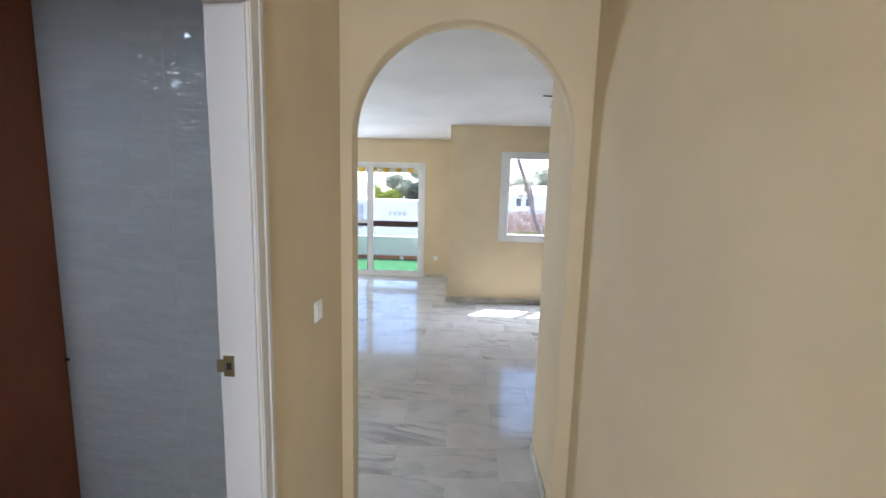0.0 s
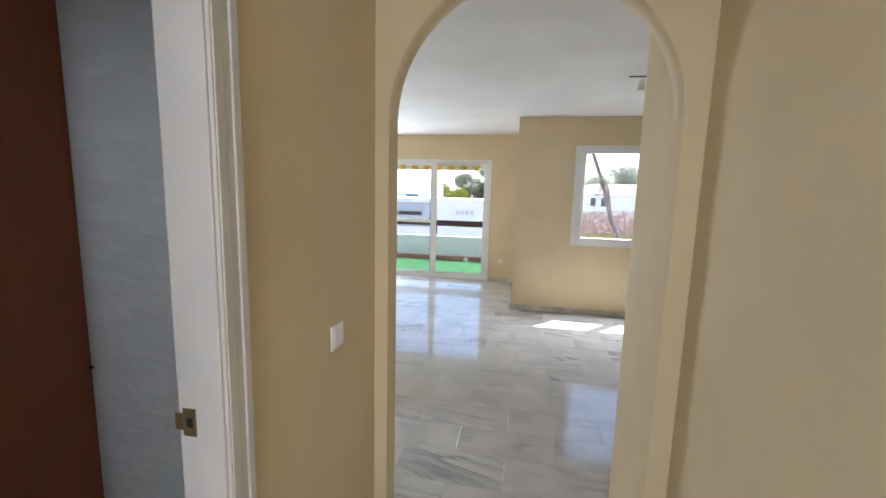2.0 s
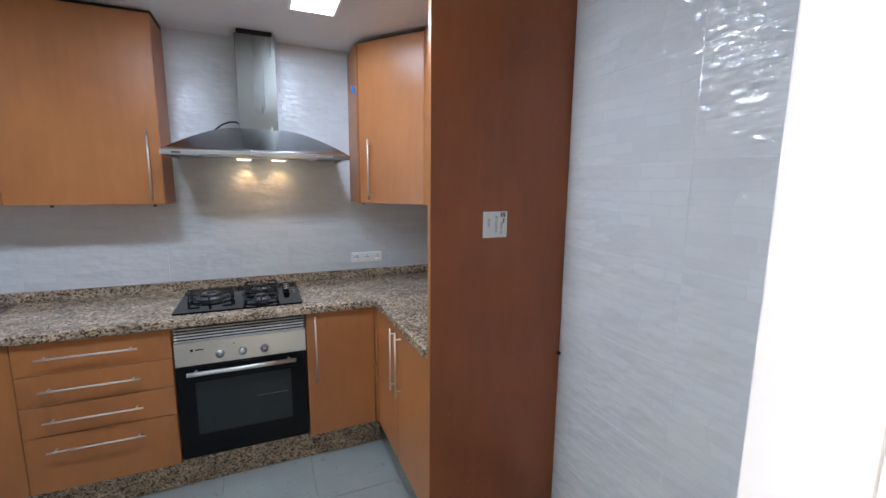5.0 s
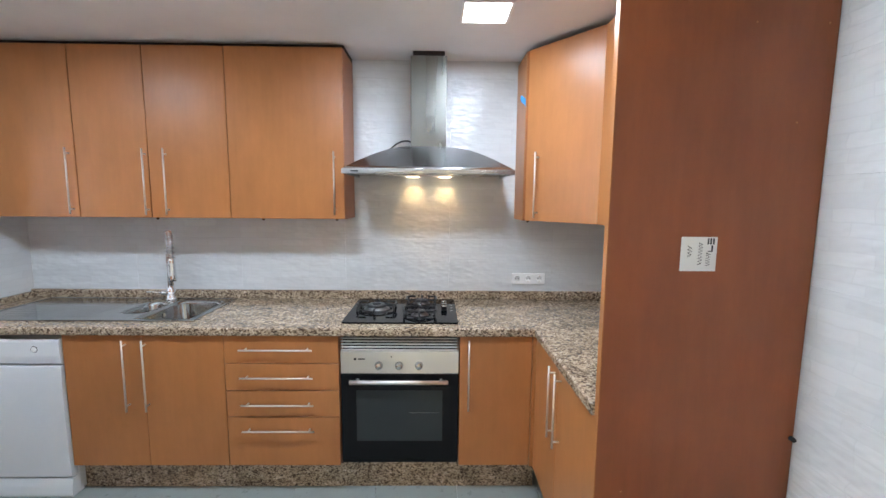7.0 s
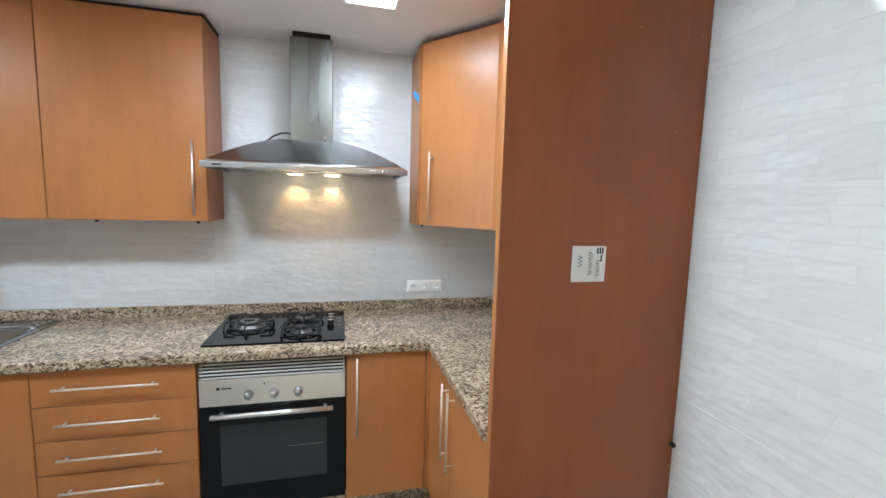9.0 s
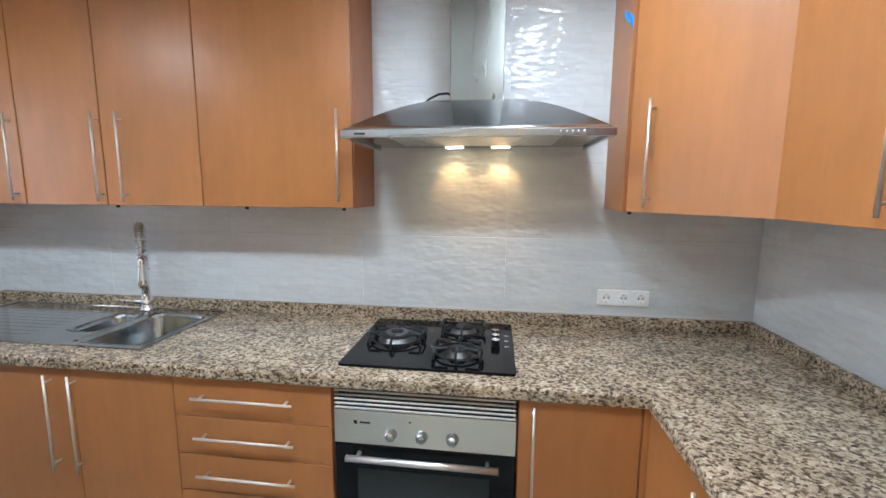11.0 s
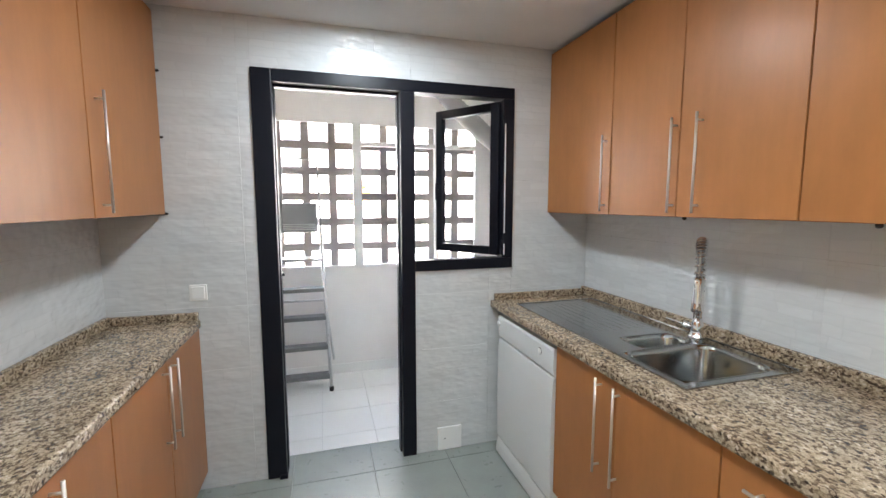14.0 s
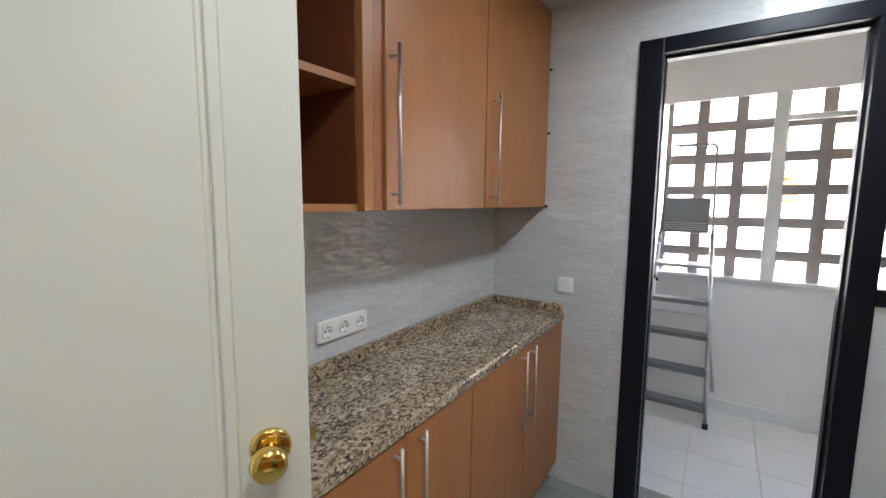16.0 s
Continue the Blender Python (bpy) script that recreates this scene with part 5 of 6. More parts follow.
# ---- laundry: lattice, window bars, ladder, duct ----
lattice = thing("lattice_wall", "pierced concrete block screen, backlit", "lattice", (-1.4, LB - 0.045, 0.94), kind="structure")
P, O, PX, OX_ = 0.2110, 0.148, 0.2153, 0.151
bm = bmesh.new()
for spec in ((-PX / 2, -0.016, -P / 2, -OX_ / 2, 0.016, P / 2), (OX_ / 2, -0.016, -P / 2, PX / 2, 0.016, P / 2), (-OX_ / 2, -0.016, -P / 2, OX_ / 2, 0.016, -O / 2), (-OX_ / 2, -0.016, O / 2, OX_ / 2, 0.016, P / 2)):
    box(bm, *spec)
block = mesh_of("lattice_block", bm, M_CONCRETE)
for i in range(9):
    for j in range(6):
        piece("lattice_block", block, lattice, (-0.6955 - i * 0.2155 + 0.003, LB - 0.045, 2.055 - j * 0.2115 + 0.008))
window_2 = thing("window_2", "white aluminium sliding window frame before the lattice", "window frame", (-1.3, LB - 0.04, 0.94), kind="structure")
for spec in ((-1.25, LB - 0.004, 0.95, -1.180, LB + 0.034, 2.135), (-1.925, LB - 0.004, 0.95, -1.885, LB + 0.034, 2.135), (-2.30, LB - 0.004, 1.955, -1.25, LB + 0.034, 1.99), (-2.30, LB - 0.004, 0.95, -2.265, LB + 0.034, 2.135), (-0.53, LB - 0.004, 0.95, -0.49, LB + 0.034, 2.135)):
    part("frame_bar", boxes(spec, bevel=0.004), M_UPVC, window_2)
part("sill", boxes((-2.32, LB + 0.001, 0.932, -0.47, LB + 0.036, 0.955), bevel=0.003), M_UPVC, window_2)
part("window_lock", boxes((-1.225, LB + 0.034, 1.06, -1.207, LB + 0.046, 1.10), bevel=0.002), M_PLASTIC, window_2)
solid("baseboard", boxes((-2.5, LB + 0.001, 0, -0.45, LB + 0.012, 0.085), bevel=0.002, seg=1), M_LFLOOR, "white tiled laundry skirting", "skirting")

ladder = thing("step_ladder", "grey aluminium step ladder folded out beside the laundry door", "ladder", (-0.77, -2.35, 0))
LX0, LX1 = -0.955, -0.56
def rail_x(z, left):
    return (LX0 + 0.05 * z / 1.3) if left else (LX1 - 0.05 * z / 1.3)
for left in (True, False):
    s = -1 if left else 1
    part("front_leg", sweep(bmesh.new(), [(rail_x(0.0, left), -2.30, 0.0), (rail_x(1.25, left), -2.43, 1.25)], 0.013, 8), M_ALU, ladder)
    part("rubber_foot", lathe(bmesh.new(), (rail_x(0.0, left), -2.30, 0.0), (0, 0, 1), [(0, 0.018), (0.035, 0.017)], 10), M_RUBBER, ladder)
    part("back_leg", sweep(bmesh.new(), [(rail_x(0.0, left) - 0.03 * (1 if left else -1), -2.56, 0.16), (rail_x(0.6, left), -2.50, 0.62)], 0.010, 8), M_ALU, ladder)
for z in (0.14, 0.37, 0.60, 0.82):
    y = -2.30 - 0.13 * z / 1.25
    part("tread", boxes((rail_x(z, True) + 0.004, y - 0.055, z - 0.03, rail_x(z, False) - 0.004, y + 0.045, z), bevel=0.004), M_TREAD, ladder)
part("cross_bar", sweep(bmesh.new(), [(rail_x(0.71, True), -2.46, 0.70), (rail_x(0.71, False), -2.46, 0.70)], 0.008, 8), M_ALU, ladder)
part("platform", boxes((rail_x(1.04, True), -2.50, 1.03, rail_x(1.04, False), -2.33, 1.055), bevel=0.005), M_ALU, ladder)
loop = [(rail_x(1.0, True), -2.41, 1.0), (-0.895, -2.45, 1.75)] + [(-0.865 + 0.03 * -math.cos(a), -2.452, 1.79 + 0.03 * math.sin(a)) for a in (0, 0.5, 1.0, 1.57)] + [(-0.66, -2.452, 1.82), (-0.635, -2.45, 1.79), (rail_x(1.0, False), -2.41, 1.0)]
part("hand_loop", sweep(bmesh.new(), loop, 0.0075, 8), M_DUCT, ladder)
tray = part("tool_tray", boxes((-0.885, -2.455, 1.25, -0.615, -2.43, 1.48), bevel=0.008), M_TRAY, ladder, "grey plastic board with raised ribs")
for k in range(4):
    part("rib", boxes((-0.87, -2.431, 1.27 + k * 0.014, -0.63, -2.427, 1.276 + k * 0.014)), M_ALU, tray)

duct = thing("flue_duct", "grey ribbed metal flue duct under the laundry ceiling", "duct", (-2.1, -2.3, 2.1))
line = [(-2.497, -2.35, 1.92), (-2.40, -2.35, 1.95), (-2.26, -2.33, 2.04), (-2.12, -2.30, 2.14), (-1.98, -2.28, 2.24), (-1.85, -2.26, 2.37), (-1.78, -2.25, 2.558)]
bm = bmesh.new()
dense, rad = [], []
for a, b in zip(line, line[1:]):
    for k in range(8):
        dense.append(Vector(a).lerp(Vector(b), k / 8))
        rad.append(0.078 if k % 2 else 0.071)
part("pipe", sweep(bm, dense, rad, 14), M_DUCT, duct)


# ---- hall and living room ----
solid("baseboard", boxes((1.202, ARCH_Y1 + 0.001, 0, 1.2125, 3.05, 0.075), bevel=0.002, seg=1), M_MOULD, "marble skirting board", "skirting")
solid("baseboard", boxes((1.273, -1.6, 0, HE - 0.001, ARCH_Y0, 0.075), bevel=0.002, seg=1), M_MOULD, "marble skirting board", "skirting")
solid("baseboard", boxes((0.545, LIV_N - 0.012, 0, 4.6, LIV_N - 0.001, 0.075), bevel=0.002, seg=1), M_MOULD, "stained marble skirting board", "skirting")
solid("baseboard", boxes((0.547, LIV_N - 0.001, 0, 0.559, LIV_FAR - 0.013, 0.075), bevel=0.002, seg=1), M_MOULD, "stained marble skirting board", "skirting")
solid("baseboard", boxes((SX1 + 0.06, LIV_FAR - 0.012, 0, 0.547, LIV_FAR - 0.001, 0.075), bevel=0.002, seg=1), M_MOULD, "stained marble skirting board", "skirting")
rocker((0.29, LIV_FAR, 0.37), 0, "white wall socket low beside the terrace door")

# unseen window added at the hall's end to brighten the hall
added_hall_window = thing("added_hall_window", "unseen white window added at the hall's end for light", "window", (0.72, -1.7, 0.9), kind="structure")
for spec in ((0.25, -1.72, 0.9, 0.30, -1.64, 2.2), (1.15, -1.72, 0.9, 1.2, -1.64, 2.2), (0.30, -1.72, 0.9, 1.15, -1.64, 0.95), (0.30, -1.72, 2.15, 1.15, -1.64, 2.2)):
    part("frame_bar", boxes(spec, bevel=0.004), M_UPVC, added_hall_window)
gl = part("pane", boxes((0.30, -1.69, 0.95, 1.15, -1.685, 2.15)), M_GLASS, added_hall_window, "clear glass pane")
gl.visible_shadow = False

# casement window
window_3 = thing("window_3", "white plastic window with a tilting sash", "window", (2.1, LIV_N, WZ0), kind="structure")
wy0, wy1 = LIV_N - 0.015, LIV_N + 0.06
fx0, fx1, fz0, fz1 = WX0 - 0.04, WX1 + 0.04, WZ0 - 0.04, WZ1 + 0.03
for spec in ((fx0, wy0, fz0, fx0 + 0.085, wy1, fz1), (fx1 - 0.085, wy0, fz0, fx1, wy1, fz1), (fx0 + 0.085, wy0, fz0, fx1 - 0.085, wy1, fz0 + 0.065), (fx0 + 0.085, wy0, fz1 - 0.055, fx1 - 0.085, wy1, fz1)):
    part("frame_bar", boxes(spec, bevel=0.006), M_UPVC, window_3)
sx0, sx1, sz0, sz1 = fx0 + 0.08, 2.135, fz0 + 0.06, fz1 - 0.05
for a, b, back in ((sx0, sx1, 0.0), (sx1 + 0.004, fx1 - 0.08, 0.012)):
    for spec in ((a, wy0 - 0.01 + back, sz0, a + 0.05, wy1 - 0.01, sz1), (b - 0.055, wy0 - 0.01 + back, sz0, b, wy1 - 0.01, sz1), (a + 0.05, wy0 - 0.01 + back, sz0, b - 0.055, wy1 - 0.01, sz0 + 0.045), (a + 0.05, wy0 - 0.01 + back, sz1 - 0.045, b - 0.055, wy1 - 0.01, sz1)):
        part("sash_bar", boxes(spec, bevel=0.005), M_UPVC, window_3)
    # pane tinted grey only to dim the outdoors
    gl = part("pane", boxes((a + 0.045, LIV_N + 0.015, sz0 + 0.04, b - 0.05, LIV_N + 0.02, sz1 - 0.04)), M_DIMGLASS, window_3, "clear glass pane")
    gl.visible_shadow = False
part("latch_handle", boxes((sx0 + 0.016, wy0 - 0.03, 1.55, sx0 + 0.03, wy0 - 0.01, 1.66), bevel=0.003), M_UPVC, window_3)

# sliding terrace door; its western leaf is out of view, added for daylight
window_4 = thing("window_4", "white sliding terrace door, one leaf open", "sliding door", (-0.95, LIV_FAR, 0), kind="structure")
ty0, ty1 = LIV_FAR - 0.015, LIV_FAR + 0.10
for spec in ((SX0, ty0, 0, SX0 + 0.06, ty1, SZ1), (SX1 - 0.06, ty0, 0, SX1 + 0.02, ty1, SZ1 + 0.02), (SX0 + 0.06, ty0, SZ1 - 0.035, SX1 - 0.06, ty1, SZ1 + 0.02), (SX0 + 0.06, ty0, -0.01, SX1 - 0.06, ty1, 0.03)):
    part("frame_bar", boxes(spec, bevel=0.005), M_UPVC, window_4)
for x0, x1, y0 in ((SX0 + 0.06, -1.92, LIV_FAR + 0.05), (-1.99, -0.905, LIV_FAR + 0.005), (-1.03, SX1 - 0.06, LIV_FAR + 0.05)):
    y1 = y0 + 0.035
    w = 0.10 if x0 < -1.5 else 0.05
    for spec in ((x0, y0, 0.03, x0 + 0.06, y1, SZ1 - 0.035), (x1 - w, y0, 0.03, x1, y1, SZ1 - 0.035), (x0 + 0.06, y0, 0.03, x1 - w, y1, 0.10), (x0 + 0.06, y0, SZ1 - 0.075, x1 - w, y1, SZ1 - 0.035)):
        part("leaf_bar", boxes(spec, bevel=0.004), M_UPVC, window_4)
    if x0 < -1.5:
        part("mid_rail", boxes((x0 + 0.06, y0, 1.0, x1 - w, y1, 1.06), bevel=0.004), M_UPVC, window_4)
    # this pane too carries the dimming tint
    gl = part("pane", boxes((x0 + 0.055, y0 + 0.015, 0.09, x1 - w + 0.005, y0 + 0.02, SZ1 - 0.07)), M_DIMGLASS, window_4, "clear glass pane")
    gl.visible_shadow = False

# ceiling spot
spot = thing("ceiling_spotlight", "thin ceiling rail with a white swivel spotlight", "spotlight", (1.6, 4.72, CEIL_L))
part("rail", boxes((1.47, 4.715, CEIL_L - 0.034, 2.3, 4.727, CEIL_L - 0.024), bevel=0.002), M_IRON, spot)
part("mount", lathe(bmesh.new(), (1.9, 4.721, CEIL_L), (0, 0, -1), [(0, 0.04), (0.02, 0.04), (0.026, 0.02)], 16), M_PLASTIC, spot)
for x in (1.57, 2.2):
    part("stem", tube(bmesh.new(), (x, 4.721, CEIL_L - 0.03), (x, 4.72, CEIL_L - 0.065), 0.006, 8), M_NICKEL, spot)
    part("head", lathe(bmesh.new(), (x, 4.72, CEIL_L - 0.055), (-0.1, 0.1, -1), [(0, 0.016), (0.02, 0.022), (0.075, 0.029), (0.085, 0.027), (0.08, 0.022), (0.08, 0)], 16), M_UPVC, spot, "white lamp head")

# ---- terrace ----
solid("terrace_slab", boxes((-6, LIV_FAR + 0.2, -0.25, 1.0, 10.75, -0.03)), M_OUTWHITE, "concrete terrace slab", "floor")
solid("artificial_turf", boxes((-4, LIV_FAR + 0.21, -0.03, 0.98, 10.40, -0.005)), M_TURF, "green artificial turf on the terrace", "turf", kind="")
solid("parapet", boxes((-6, 10.52, -0.25, 1.0, 10.68, 0.52), (-6, 10.50, -0.03, 1.0, 10.52, 0.05)), M_OUTWHITE, "low white terrace parapet", "parapet")
solid("baseboard", boxes((-6, 10.47, -0.03, 1.0, 10.50, 0.07)), M_TERRA, "terracotta skirting of the parapet", "skirting")
rail = thing("terrace_rail", "dark red-brown wooden rail on the parapet", "railing", (-1, 10.6, 0.52), kind="")
part("rail", boxes((-6, 10.53, 0.76, 1.0, 10.67, 0.895), bevel=0.01), M_RAIL, rail)
for k in range(5):
    part("post", boxes((-5.6 + k * 1.4, 10.57, 0.52, -5.56 + k * 1.4, 10.63, 0.76)), M_RAIL, rail)
stone = solid("small_ornament", lathe(bmesh.new(), (-0.62, 10.30, -0.005), (0, 0, 1), [(0, 0.05), (0.05, 0.055), (0.09, 0.02), (0.10, 0.0)], 12), M_PAPER, "small white garden light on the turf", "garden light", kind="")
awning = thing("awning", "yellow and white striped awning above the terrace", "awning", (-1, 8.8, 2.4))
for k in range(34):
    x = -3.4 + k * 0.13
    bm = bmesh.new()
    x1 = x + 0.13
    pts = [(x, 8.62, 2.60), (x1, 8.62, 2.60), (x1, 9.55, 2.16), (x, 9.55, 2.16)]
    loft(bm, [pts, [(a, b, c - 0.004) for a, b, c in pts]], True, True, smooth=False)
    low = [(x + 0.13 * j / 6, 9.552, 2.02 - 0.03 * math.sin(math.pi * j / 6)) for j in range(7)]
    hem = [(x, 9.552, 2.16)] + low + [(x1, 9.552, 2.16)]
    loft(bm, [hem, [(a, b + 0.003, c) for a, b, c in hem]], True, True, smooth=False)
    part("stripe", bm, M_YELLOWCLOTH if k % 2 else M_WHITECLOTH, awning)
part("front_bar", boxes((-3.4, 9.53, 2.155, 1.02, 9.55, 2.18)), M_UPVC, awning)


# ---- outdoors ----
solid("ground", boxes((-300, -300, -3.6, 300, 300, -3.4)), M_GROUND, "dry pale ground outside", "ground")


def far_building(name, label, x0, y0, x1, y1, z1, windows, roof_mat=None, face=1, wall_mat=None):
    """A plain rendered block with framed windows on the face towards the flat."""
    b = thing(name, label, "building", ((x0 + x1) / 2, (y0 + y1) / 2, -3.4), kind="")
    part("wall", boxes((x0, y0, -3.4, x1, y1, z1)), wall_mat or M_OUTWHITE, b)
    part("roof", boxes((x0 - 0.15, y0 - 0.15, z1, x1 + 0.15, y1 + 0.15, z1 + 0.2)), roof_mat or M_OUTWHITE, b)
    yf = y0 if face > 0 else y1
    s = -1 if face > 0 else 1
    for wx, wz, ww, wh in windows:
        w = part("window", boxes((wx - ww / 2 - 0.06, yf, wz - 0.06, wx + ww / 2 + 0.06, yf + s * 0.05, wz + wh + 0.06)), M_UPVC, b)
        part("pane", boxes((wx - ww / 2, yf + s * 0.03, wz, wx + ww / 2, yf + s * 0.055, wz + wh)), M_FARGLASS, w)
    return b


shop = far_building("white_building", "low white flat-roofed building opposite the terrace", -22, 26, 2.2, 30, 0.85, [])
sign = thing("shop_sign", "white signboard with grey unreadable lettering", "sign", (-6.4, 25.9, 0.0))
part("board", boxes((-7.6, 25.86, -0.7, -5.2, 25.99, 0.75)), M_OUTGREY, sign)
part("lettering", boxes((-7.2, 25.84, 0.0, -5.7, 25.862, 0.22), (-6.8, 25.84, -0.34, -6.1, 25.862, -0.26)), M_INK, sign)
sign2 = thing("shop_sign", "dark unreadable lettering on a white wall", "sign", (-3.2, 25.9, 0.2))
part("lettering", boxes(*[(-3.6 + k * 0.3, 25.95, 0.13, -3.42 + k * 0.3, 26.0, 0.37) for k in range(4)]), M_OUTGREY, sign2)
tower = far_building("white_building", "white upper storey with grey band", -16, 30.4, -6.5, 36, 2.15, [(-7.6, 0.95, 0.9, 0.25)])
house = far_building("white_house", "white house with small dark windows and a low pink roof", 4.6, 34, 11.0, 42, 1.32, [(5.38, 0.66, 0.36, 0.6), (6.13, 0.66, 0.36, 0.6), (9.2, 0.6, 0.5, 0.7)])
hr = house
bm = bmesh.new()
loft(bm, [[(4.3, 33.6, 1.52), (11.4, 33.6, 1.52), (11.4, 42.4, 1.52), (4.3, 42.4, 1.52)], [(5.6, 36.0, 2.35), (10.0, 36.0, 2.35), (10.0, 39.0, 2.35), (5.6, 39.0, 2.35)]], True, True, smooth=False)
part("hip_roof", bm, M_PINKROOF, hr)
court = far_building("courtyard_house", "sunlit white house behind the laundry screen", -16, -16, 12, -9, 6.5,
                     [(-3.2, 0.3, 0.5, 0.7), (-0.4, 2.5, 0.5, 0.7), (1.6, 0.3, 0.5, 0.7)], face=-1)
solid("hanging_cloth", boxes((-1.62, -5.2, 1.46, -1.30, -5.14, 1.70), (-1.56, -5.2, 1.70, -1.36, -5.14, 1.78), bevel=0.03, seg=3), M_ORANGE, "orange cloth hanging outside", "cloth", kind="")
solid("wall_yard", boxes((-2.7, -6.0, -3.4, -2.55, -4.4, 2.2), (2.0, -6.0, -3.4, 2.15, -4.4, 2.2)), M_OUTWHITE, "white yard wall carrying the clothes line", "wall")
solid("clothes_line", tube(bmesh.new(), (-2.55, -5.17, 1.785), (2, -5.17, 1.785), 0.006, 6), M_UPVC, "thin white clothes line across the yard", "clothes line", kind="")


def leaf_cloud(bm, c, rx, ry, rz_, count, size, rng):
    """Many small leaf blades in an uneven clump."""
    for _ in range(count):
        while True:
            p = Vector((rng.uniform(-1, 1), rng.uniform(-1, 1), rng.uniform(-1, 1)))
            if 0.15 < p.length < 1 and noise.noise(p * 2.3 + Vector(c)) > -0.22:
                break
        q = Vector((c[0] + p.x * rx, c[1] + p.y * ry, c[2] + p.z * rz_))
        d = Vector((rng.gauss(0, 1), rng.gauss(0, 1), rng.gauss(0, 0.7))).normalized() * size * rng.uniform(0.6, 1.3)
        e = d.orthogonal().normalized() * size * 0.35
        v = [bm.verts.new(x) for x in (q - d, q + e, q + d, q - e)]
        bm.faces.new(v)


def tree(label, base, height, spread, lean, leaf_mat, rng, clumps=9, count=260, size=0.16, stout=0.028):
    t = thing("tree", label, "tree", base, group="trees outside", kind="")
    b = Vector(base)
    top = b + Vector((lean[0], lean[1], height))
    bm = bmesh.new()
    n = 9
    line = [b.lerp(top, k / n) + Vector((rng.gauss(0, 0.05), rng.gauss(0, 0.05), 0)) for k in range(n + 1)]
    sweep(bm, line, [height * stout * (1 - 0.7 * k / n) for k in range(n + 1)], 8)
    cr = []
    for k in range(clumps):
        a = rng.uniform(0, 2 * math.pi)
        start = line[rng.randint(n // 2, n)]
        end = start + Vector((math.cos(a) * spread * rng.uniform(0.3, 1), math.sin(a) * spread * rng.uniform(0.3, 1), rng.uniform(-0.05, 0.32) * height))
        sweep(bm, [start, start.lerp(end, 0.5) + Vector((0, 0, 0.05 * height)), end], [height * stout * 0.36, height * stout * 0.25, height * stout * 0.1], 6)
        cr.append(end)
    part("trunk", bm, M_BARK, t)
    bm = bmesh.new()
    for e in cr:
        leaf_cloud(bm, e, spread * 0.42, spread * 0.42, spread * 0.30, count, size, rng)
    part("crown", bm, leaf_mat, t)
    return t


rng = random.Random(7)
for x, y, h, s, m in ((-11.8, 44, 4.3, 2.3, M_LEAF), (-9.6, 44, 4.1, 2.2, M_LEAF), (-7.6, 44.5, 4.2, 2.1, M_LEAF), (-5.1, 46, 5.4, 1.8, M_LEAFDARK), (-3.5, 46.5, 4.7, 1.7, M_LEAFDARK), (-1.5, 46, 4.6, 2.0, M_LEAF),
                      (9.5, 60, 5.2, 2.4, M_LEAFDARK), (12.4, 60, 6.0, 2.6, M_LEAFDARK), (15, 61, 6.6, 2.8, M_LEAFDARK), (18, 60, 6.2, 3, M_LEAFDARK)):
    tree("leafy tree behind the white buildings", (x, y, -3.4), h, s, (0, 0), m, rng, 20, 330, 0.17, 0.02)
leaning = tree("leaning tree with sparse leaves near the window", (4.55, 14.5, -3.4), 7.6, 0.62, (-2.45, 0.0), M_LEAFDARK, rng, 5, 170, 0.045, 0.016)
vine = thing("tree", "climbing leafy branches beside the terrace", "tree", (-0.2, 11.6, -3.4), group="trees outside")
part("trunk", sweep(bmesh.new(), [(-0.12, 11.6, -3.4), (-0.16, 11.6, -1.0), (-0.2, 11.62, 1.0), (-0.27, 11.6, 1.8), (-0.33, 11.6, 2.3)], [0.05, 0.045, 0.035, 0.02, 0.008], 8), M_BARK, vine)
bm = bmesh.new()
for k in range(14):
    z = 1.15 + k * 0.09
    leaf_cloud(bm, (-0.25 - 0.06 * (z - 1.2) + rng.uniform(-0.05, 0.05), 11.6, z), 0.13, 0.12, 0.09, 60, 0.028, rng)
part("crown", bm, M_LEAFDARK, vine)
for lab, x, y, z, rx, rz_, n, m in (("pink flowering shrubs in the garden", 4.6, 21, 0.1, 2.6, 0.8, 5200, M_PINK), ("green shrubs in the garden", 4.4, 19.6, -0.75, 2.6, 0.75, 3000, M_LEAF)):
    bm = bmesh.new()
    leaf_cloud(bm, (x, y, z), rx, 1.0, rz_, n, 0.07, rng)
    for k in range(12):
        bx = x - rx + 2 * rx * (k + 0.5) / 12
        sweep(bm, [(bx, y, -3.4), (bx + rng.uniform(-0.2, 0.2), y, z)], [0.04, 0.015], 6)
    solid("hedge", bm, m, lab, "hedge", kind="stuff")

# ---- tiles, last ----
def tile_mesh(name, w, d, h, mat, gap=0.0012, bevel=0.0012):
    """A flat tile lying in x and y, its top at z = 0."""
    bm = bmesh.new()
    g = gap / 2
    lo = [(-w / 2 + g, -d / 2 + g), (w / 2 - g, -d / 2 + g), (w / 2 - g, d / 2 - g), (-w / 2 + g, d / 2 - g)]
    hi = [(x - math.copysign(bevel, x), y - math.copysign(bevel, y)) for x, y in lo]
    loft(bm, [[(x, y, -h) for x, y in lo], [(x, y, -bevel * 0.6) for x, y in lo], [(x, y, 0) for x, y in hi]], False, True, smooth=False)
    return mesh_of(name, bm, mat)


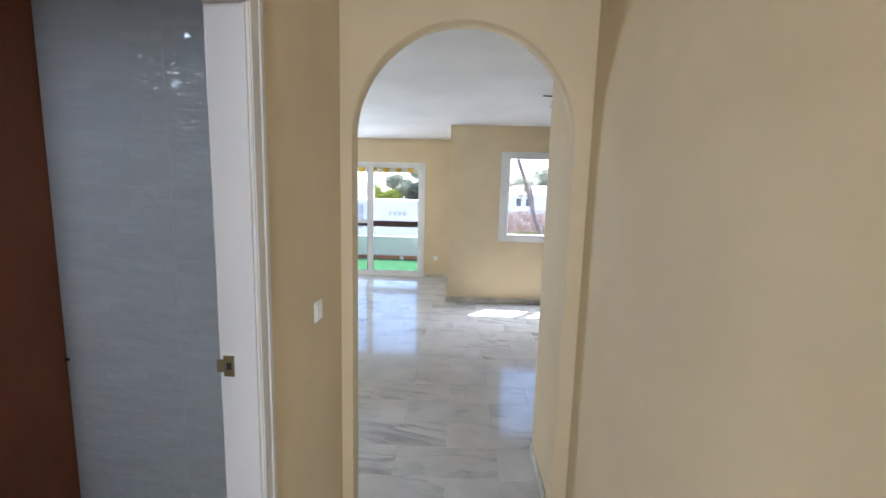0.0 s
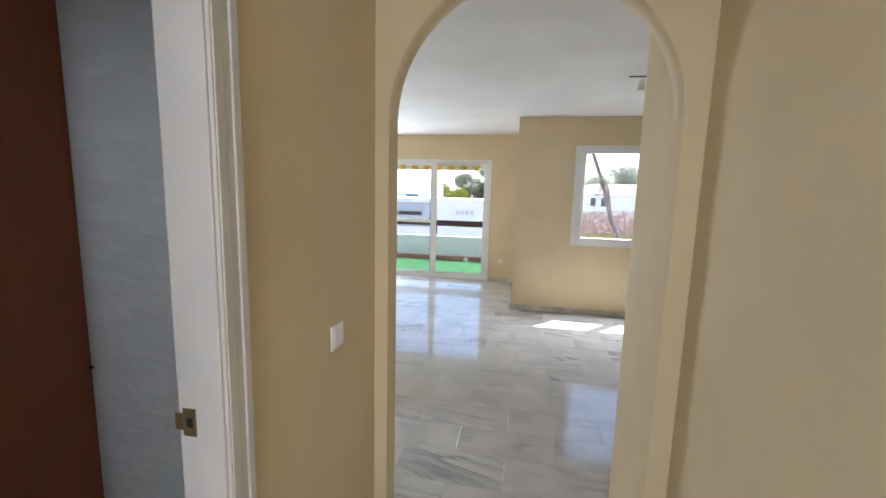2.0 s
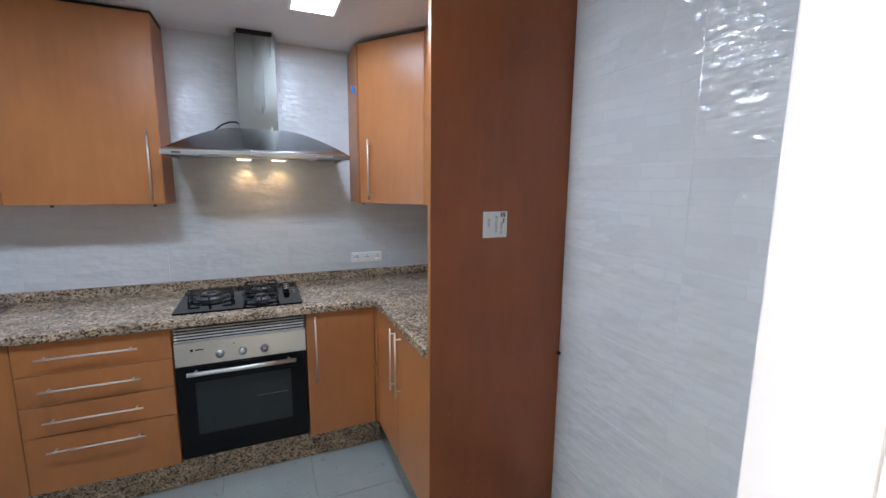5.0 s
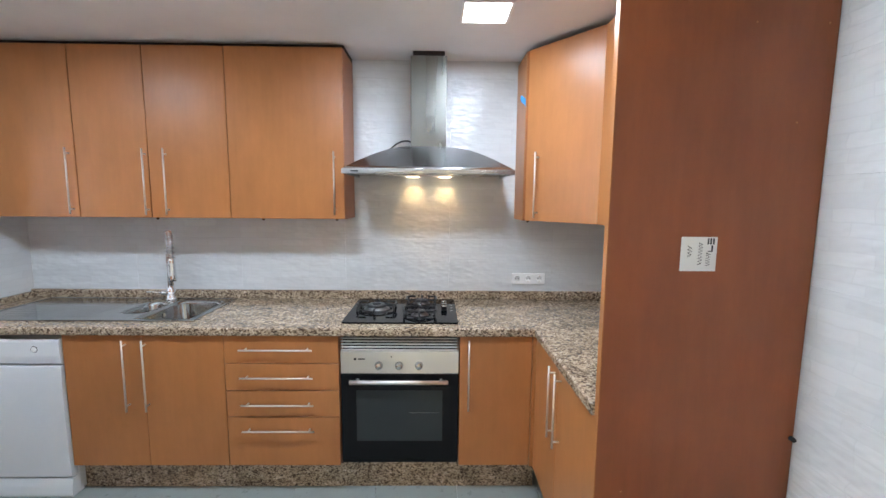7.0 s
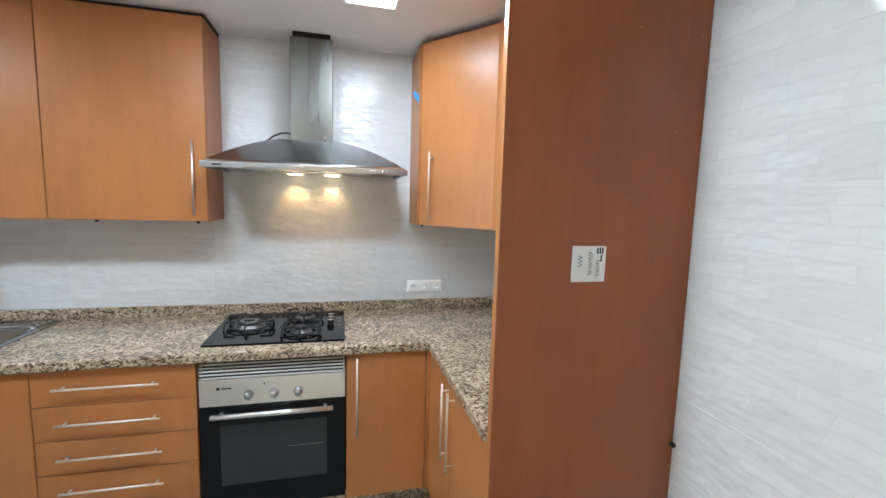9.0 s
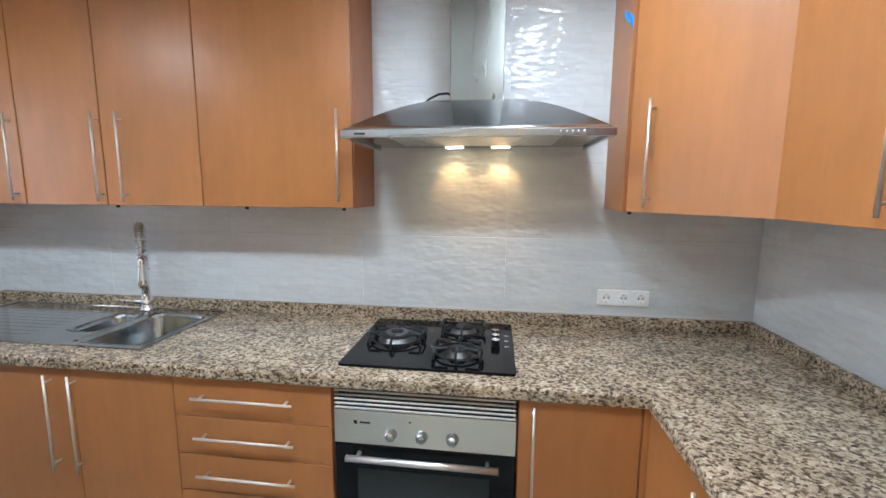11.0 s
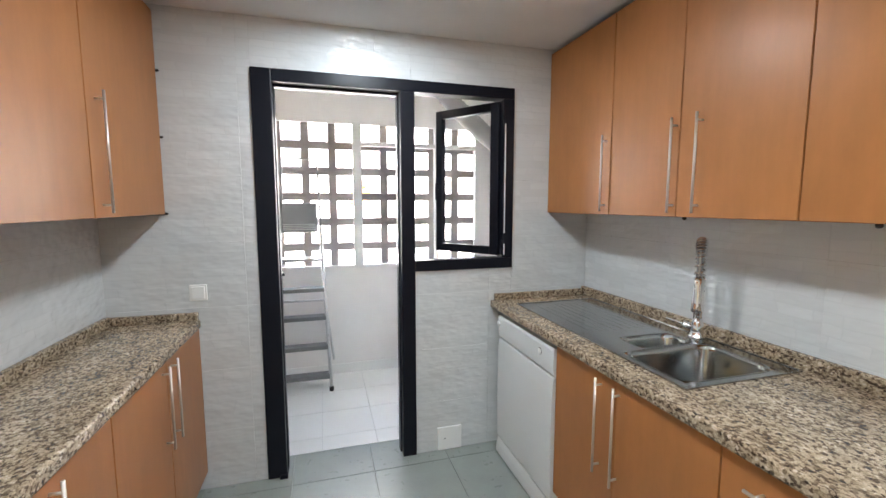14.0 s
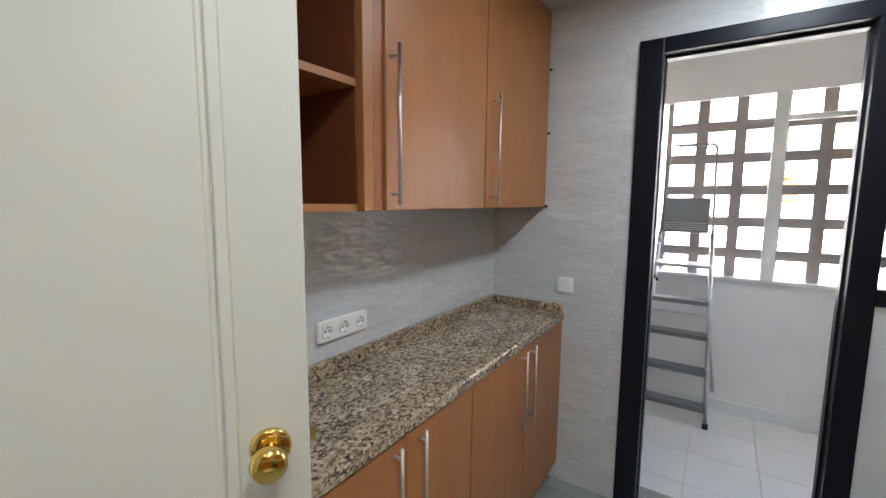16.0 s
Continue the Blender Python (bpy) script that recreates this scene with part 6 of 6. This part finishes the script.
def cover(name, parent, mat, x0, y0, x1, y1, w, d, ox, oy, stagger=0.0, gap=0.0025):
    """Floor tiles over a rectangle; pieces at the borders are cut."""
    cache = {}
    j = math.floor((y0 - oy) / d)
    while oy + j * d < y1 - 1e-6:
        ya, yb = max(y0, oy + j * d), min(y1, oy + (j + 1) * d)
        shift = ox + (stagger * w if j % 2 else 0)
        i = math.floor((x0 - shift) / w)
        while shift + i * w < x1 - 1e-6:
            xa, xb = max(x0, shift + i * w), min(x1, shift + (i + 1) * w)
            if xb - xa > 0.012 and yb - ya > 0.012:
                key = (round(xb - xa, 4), round(yb - ya, 4))
                if key not in cache:
                    cache[key] = tile_mesh(name, *key, 0.012, mat, gap)
                piece(name, cache[key], parent, ((xa + xb) / 2, (ya + yb) / 2, 0.0))
            i += 1
        j += 1


floor_kitchen = thing("floor_kitchen", "grey stoneware kitchen floor tiles", "floor", (-1.2, 0.5, 0), kind="structure")
cover("tile", floor_kitchen, M_KFLOOR, KW, KS - 0.185, 0.105, KN, 0.43, 0.43, -1.16, -1.19)
floor_laundry = thing("floor_laundry", "white laundry floor tiles", "floor", (-1.2, -2.0, 0), kind="structure")
cover("tile", floor_laundry, M_LFLOOR, -2.5, LB, -0.45, KS - 0.185, 0.333, 0.333, -0.882, LB + 0.02)
floor_hall = thing("floor_hall", "polished white veined marble floor", "floor", (0.7, 2, 0), kind="structure")
cover("marble_tile", floor_hall, M_MARBLE, 0.105, -1.6, HE, ARCH_Y1, 0.62, 0.29, 0.37, 2.79, 0.5, 0.0006)
floor_living = thing("floor_living", "polished white veined marble floor with sun patches", "floor", (0.7, 5, 0), kind="structure")
cover("marble_tile", floor_living, M_MARBLE, -3.2, ARCH_Y1, 4.6, LIV_N, 0.62, 0.29, 0.37, 2.79, 0.5, 0.0006)
cover("marble_tile", floor_living, M_MARBLE, -3.2, LIV_N, 0.56, LIV_FAR + 0.2, 0.62, 0.29, 0.37, 2.79, 0.5, 0.0006)

# glazed wall tiles, each standing on its wall
TW, TH, TZ = 0.66, 0.326, -0.02


def clad(wall, run0, run1, z0, z1, place, rz, holes=()):
    """Wall tiles along a run; holes are (a0, a1, z0, z1) openings, which tiles stop at."""
    cuts = sorted({run0, run1, *[v for h in holes for v in h[:2] if run0 < v < run1]})
    cache = {}
    for c0, c1 in zip(cuts, cuts[1:]):
        bars = [(z0, z1)]
        for a0, a1, b0, b1 in holes:
            if a0 <= c0 + 1e-6 and a1 >= c1 - 1e-6:
                bars = [q for lo, hi in bars for q in ((lo, min(hi, b0)), (max(lo, b1), hi)) if q[1] - q[0] > 0.004]
        for lo, hi in bars:
            j = math.floor((lo - TZ) / TH)
            while TZ + j * TH < hi - 1e-6:
                za, zb = max(lo, TZ + j * TH), min(hi, TZ + (j + 1) * TH)
                i = math.floor((c0 - run0) / TW)
                while run0 + i * TW < c1 - 1e-6:
                    ra, rb = max(c0, run0 + i * TW), min(c1, run0 + (i + 1) * TW)
                    if rb - ra > 0.004 and zb - za > 0.004:
                        key = (round(rb - ra, 4), round(zb - za, 4))
                        if key not in cache:
                            w, h, g, e = key[0] / 2 - 0.0002, key[1] / 2 - 0.0002, JOINT, 0.0005
                            bm = bmesh.new()
                            loft(bm, [[(-w, g, -h), (w, g, -h), (w, g, h), (-w, g, h)], [(-w, e, -h), (w, e, -h), (w, e, h), (-w, e, h)],
                                      [(-w + e, 0, -h + e), (w - e, 0, -h + e), (w - e, 0, h - e), (-w + e, 0, h - e)]], False, True, smooth=False)
                            cache[key] = mesh_of("wall_tile", bm, M_TILE)
                        r = (ra + rb) / 2
                        piece("wall_tile", cache[key], wall, (*place(r), (za + zb) / 2), rz)
                    i += 1
                j += 1


clad(wall_west, KS, KN, 0, CEIL_K, lambda r: (KW, r), 90)
clad(wall_north, KW, KE, 0, CEIL_K, lambda r: (r, KN), 0)
clad(wall_east, KS, KN, 0, CEIL_K, lambda r: (KE, r), -90, [(DOOR_S - 0.03, DOOR_N + 0.03, 0, DOOR_TOP + 0.03)])
clad(wall_south, KW, KE, 0, CEIL_K, lambda r: (r, KS), 180, [(-2.01, -0.605, 1.092, 2.132), (-1.40, -0.605, 0, 2.132)])
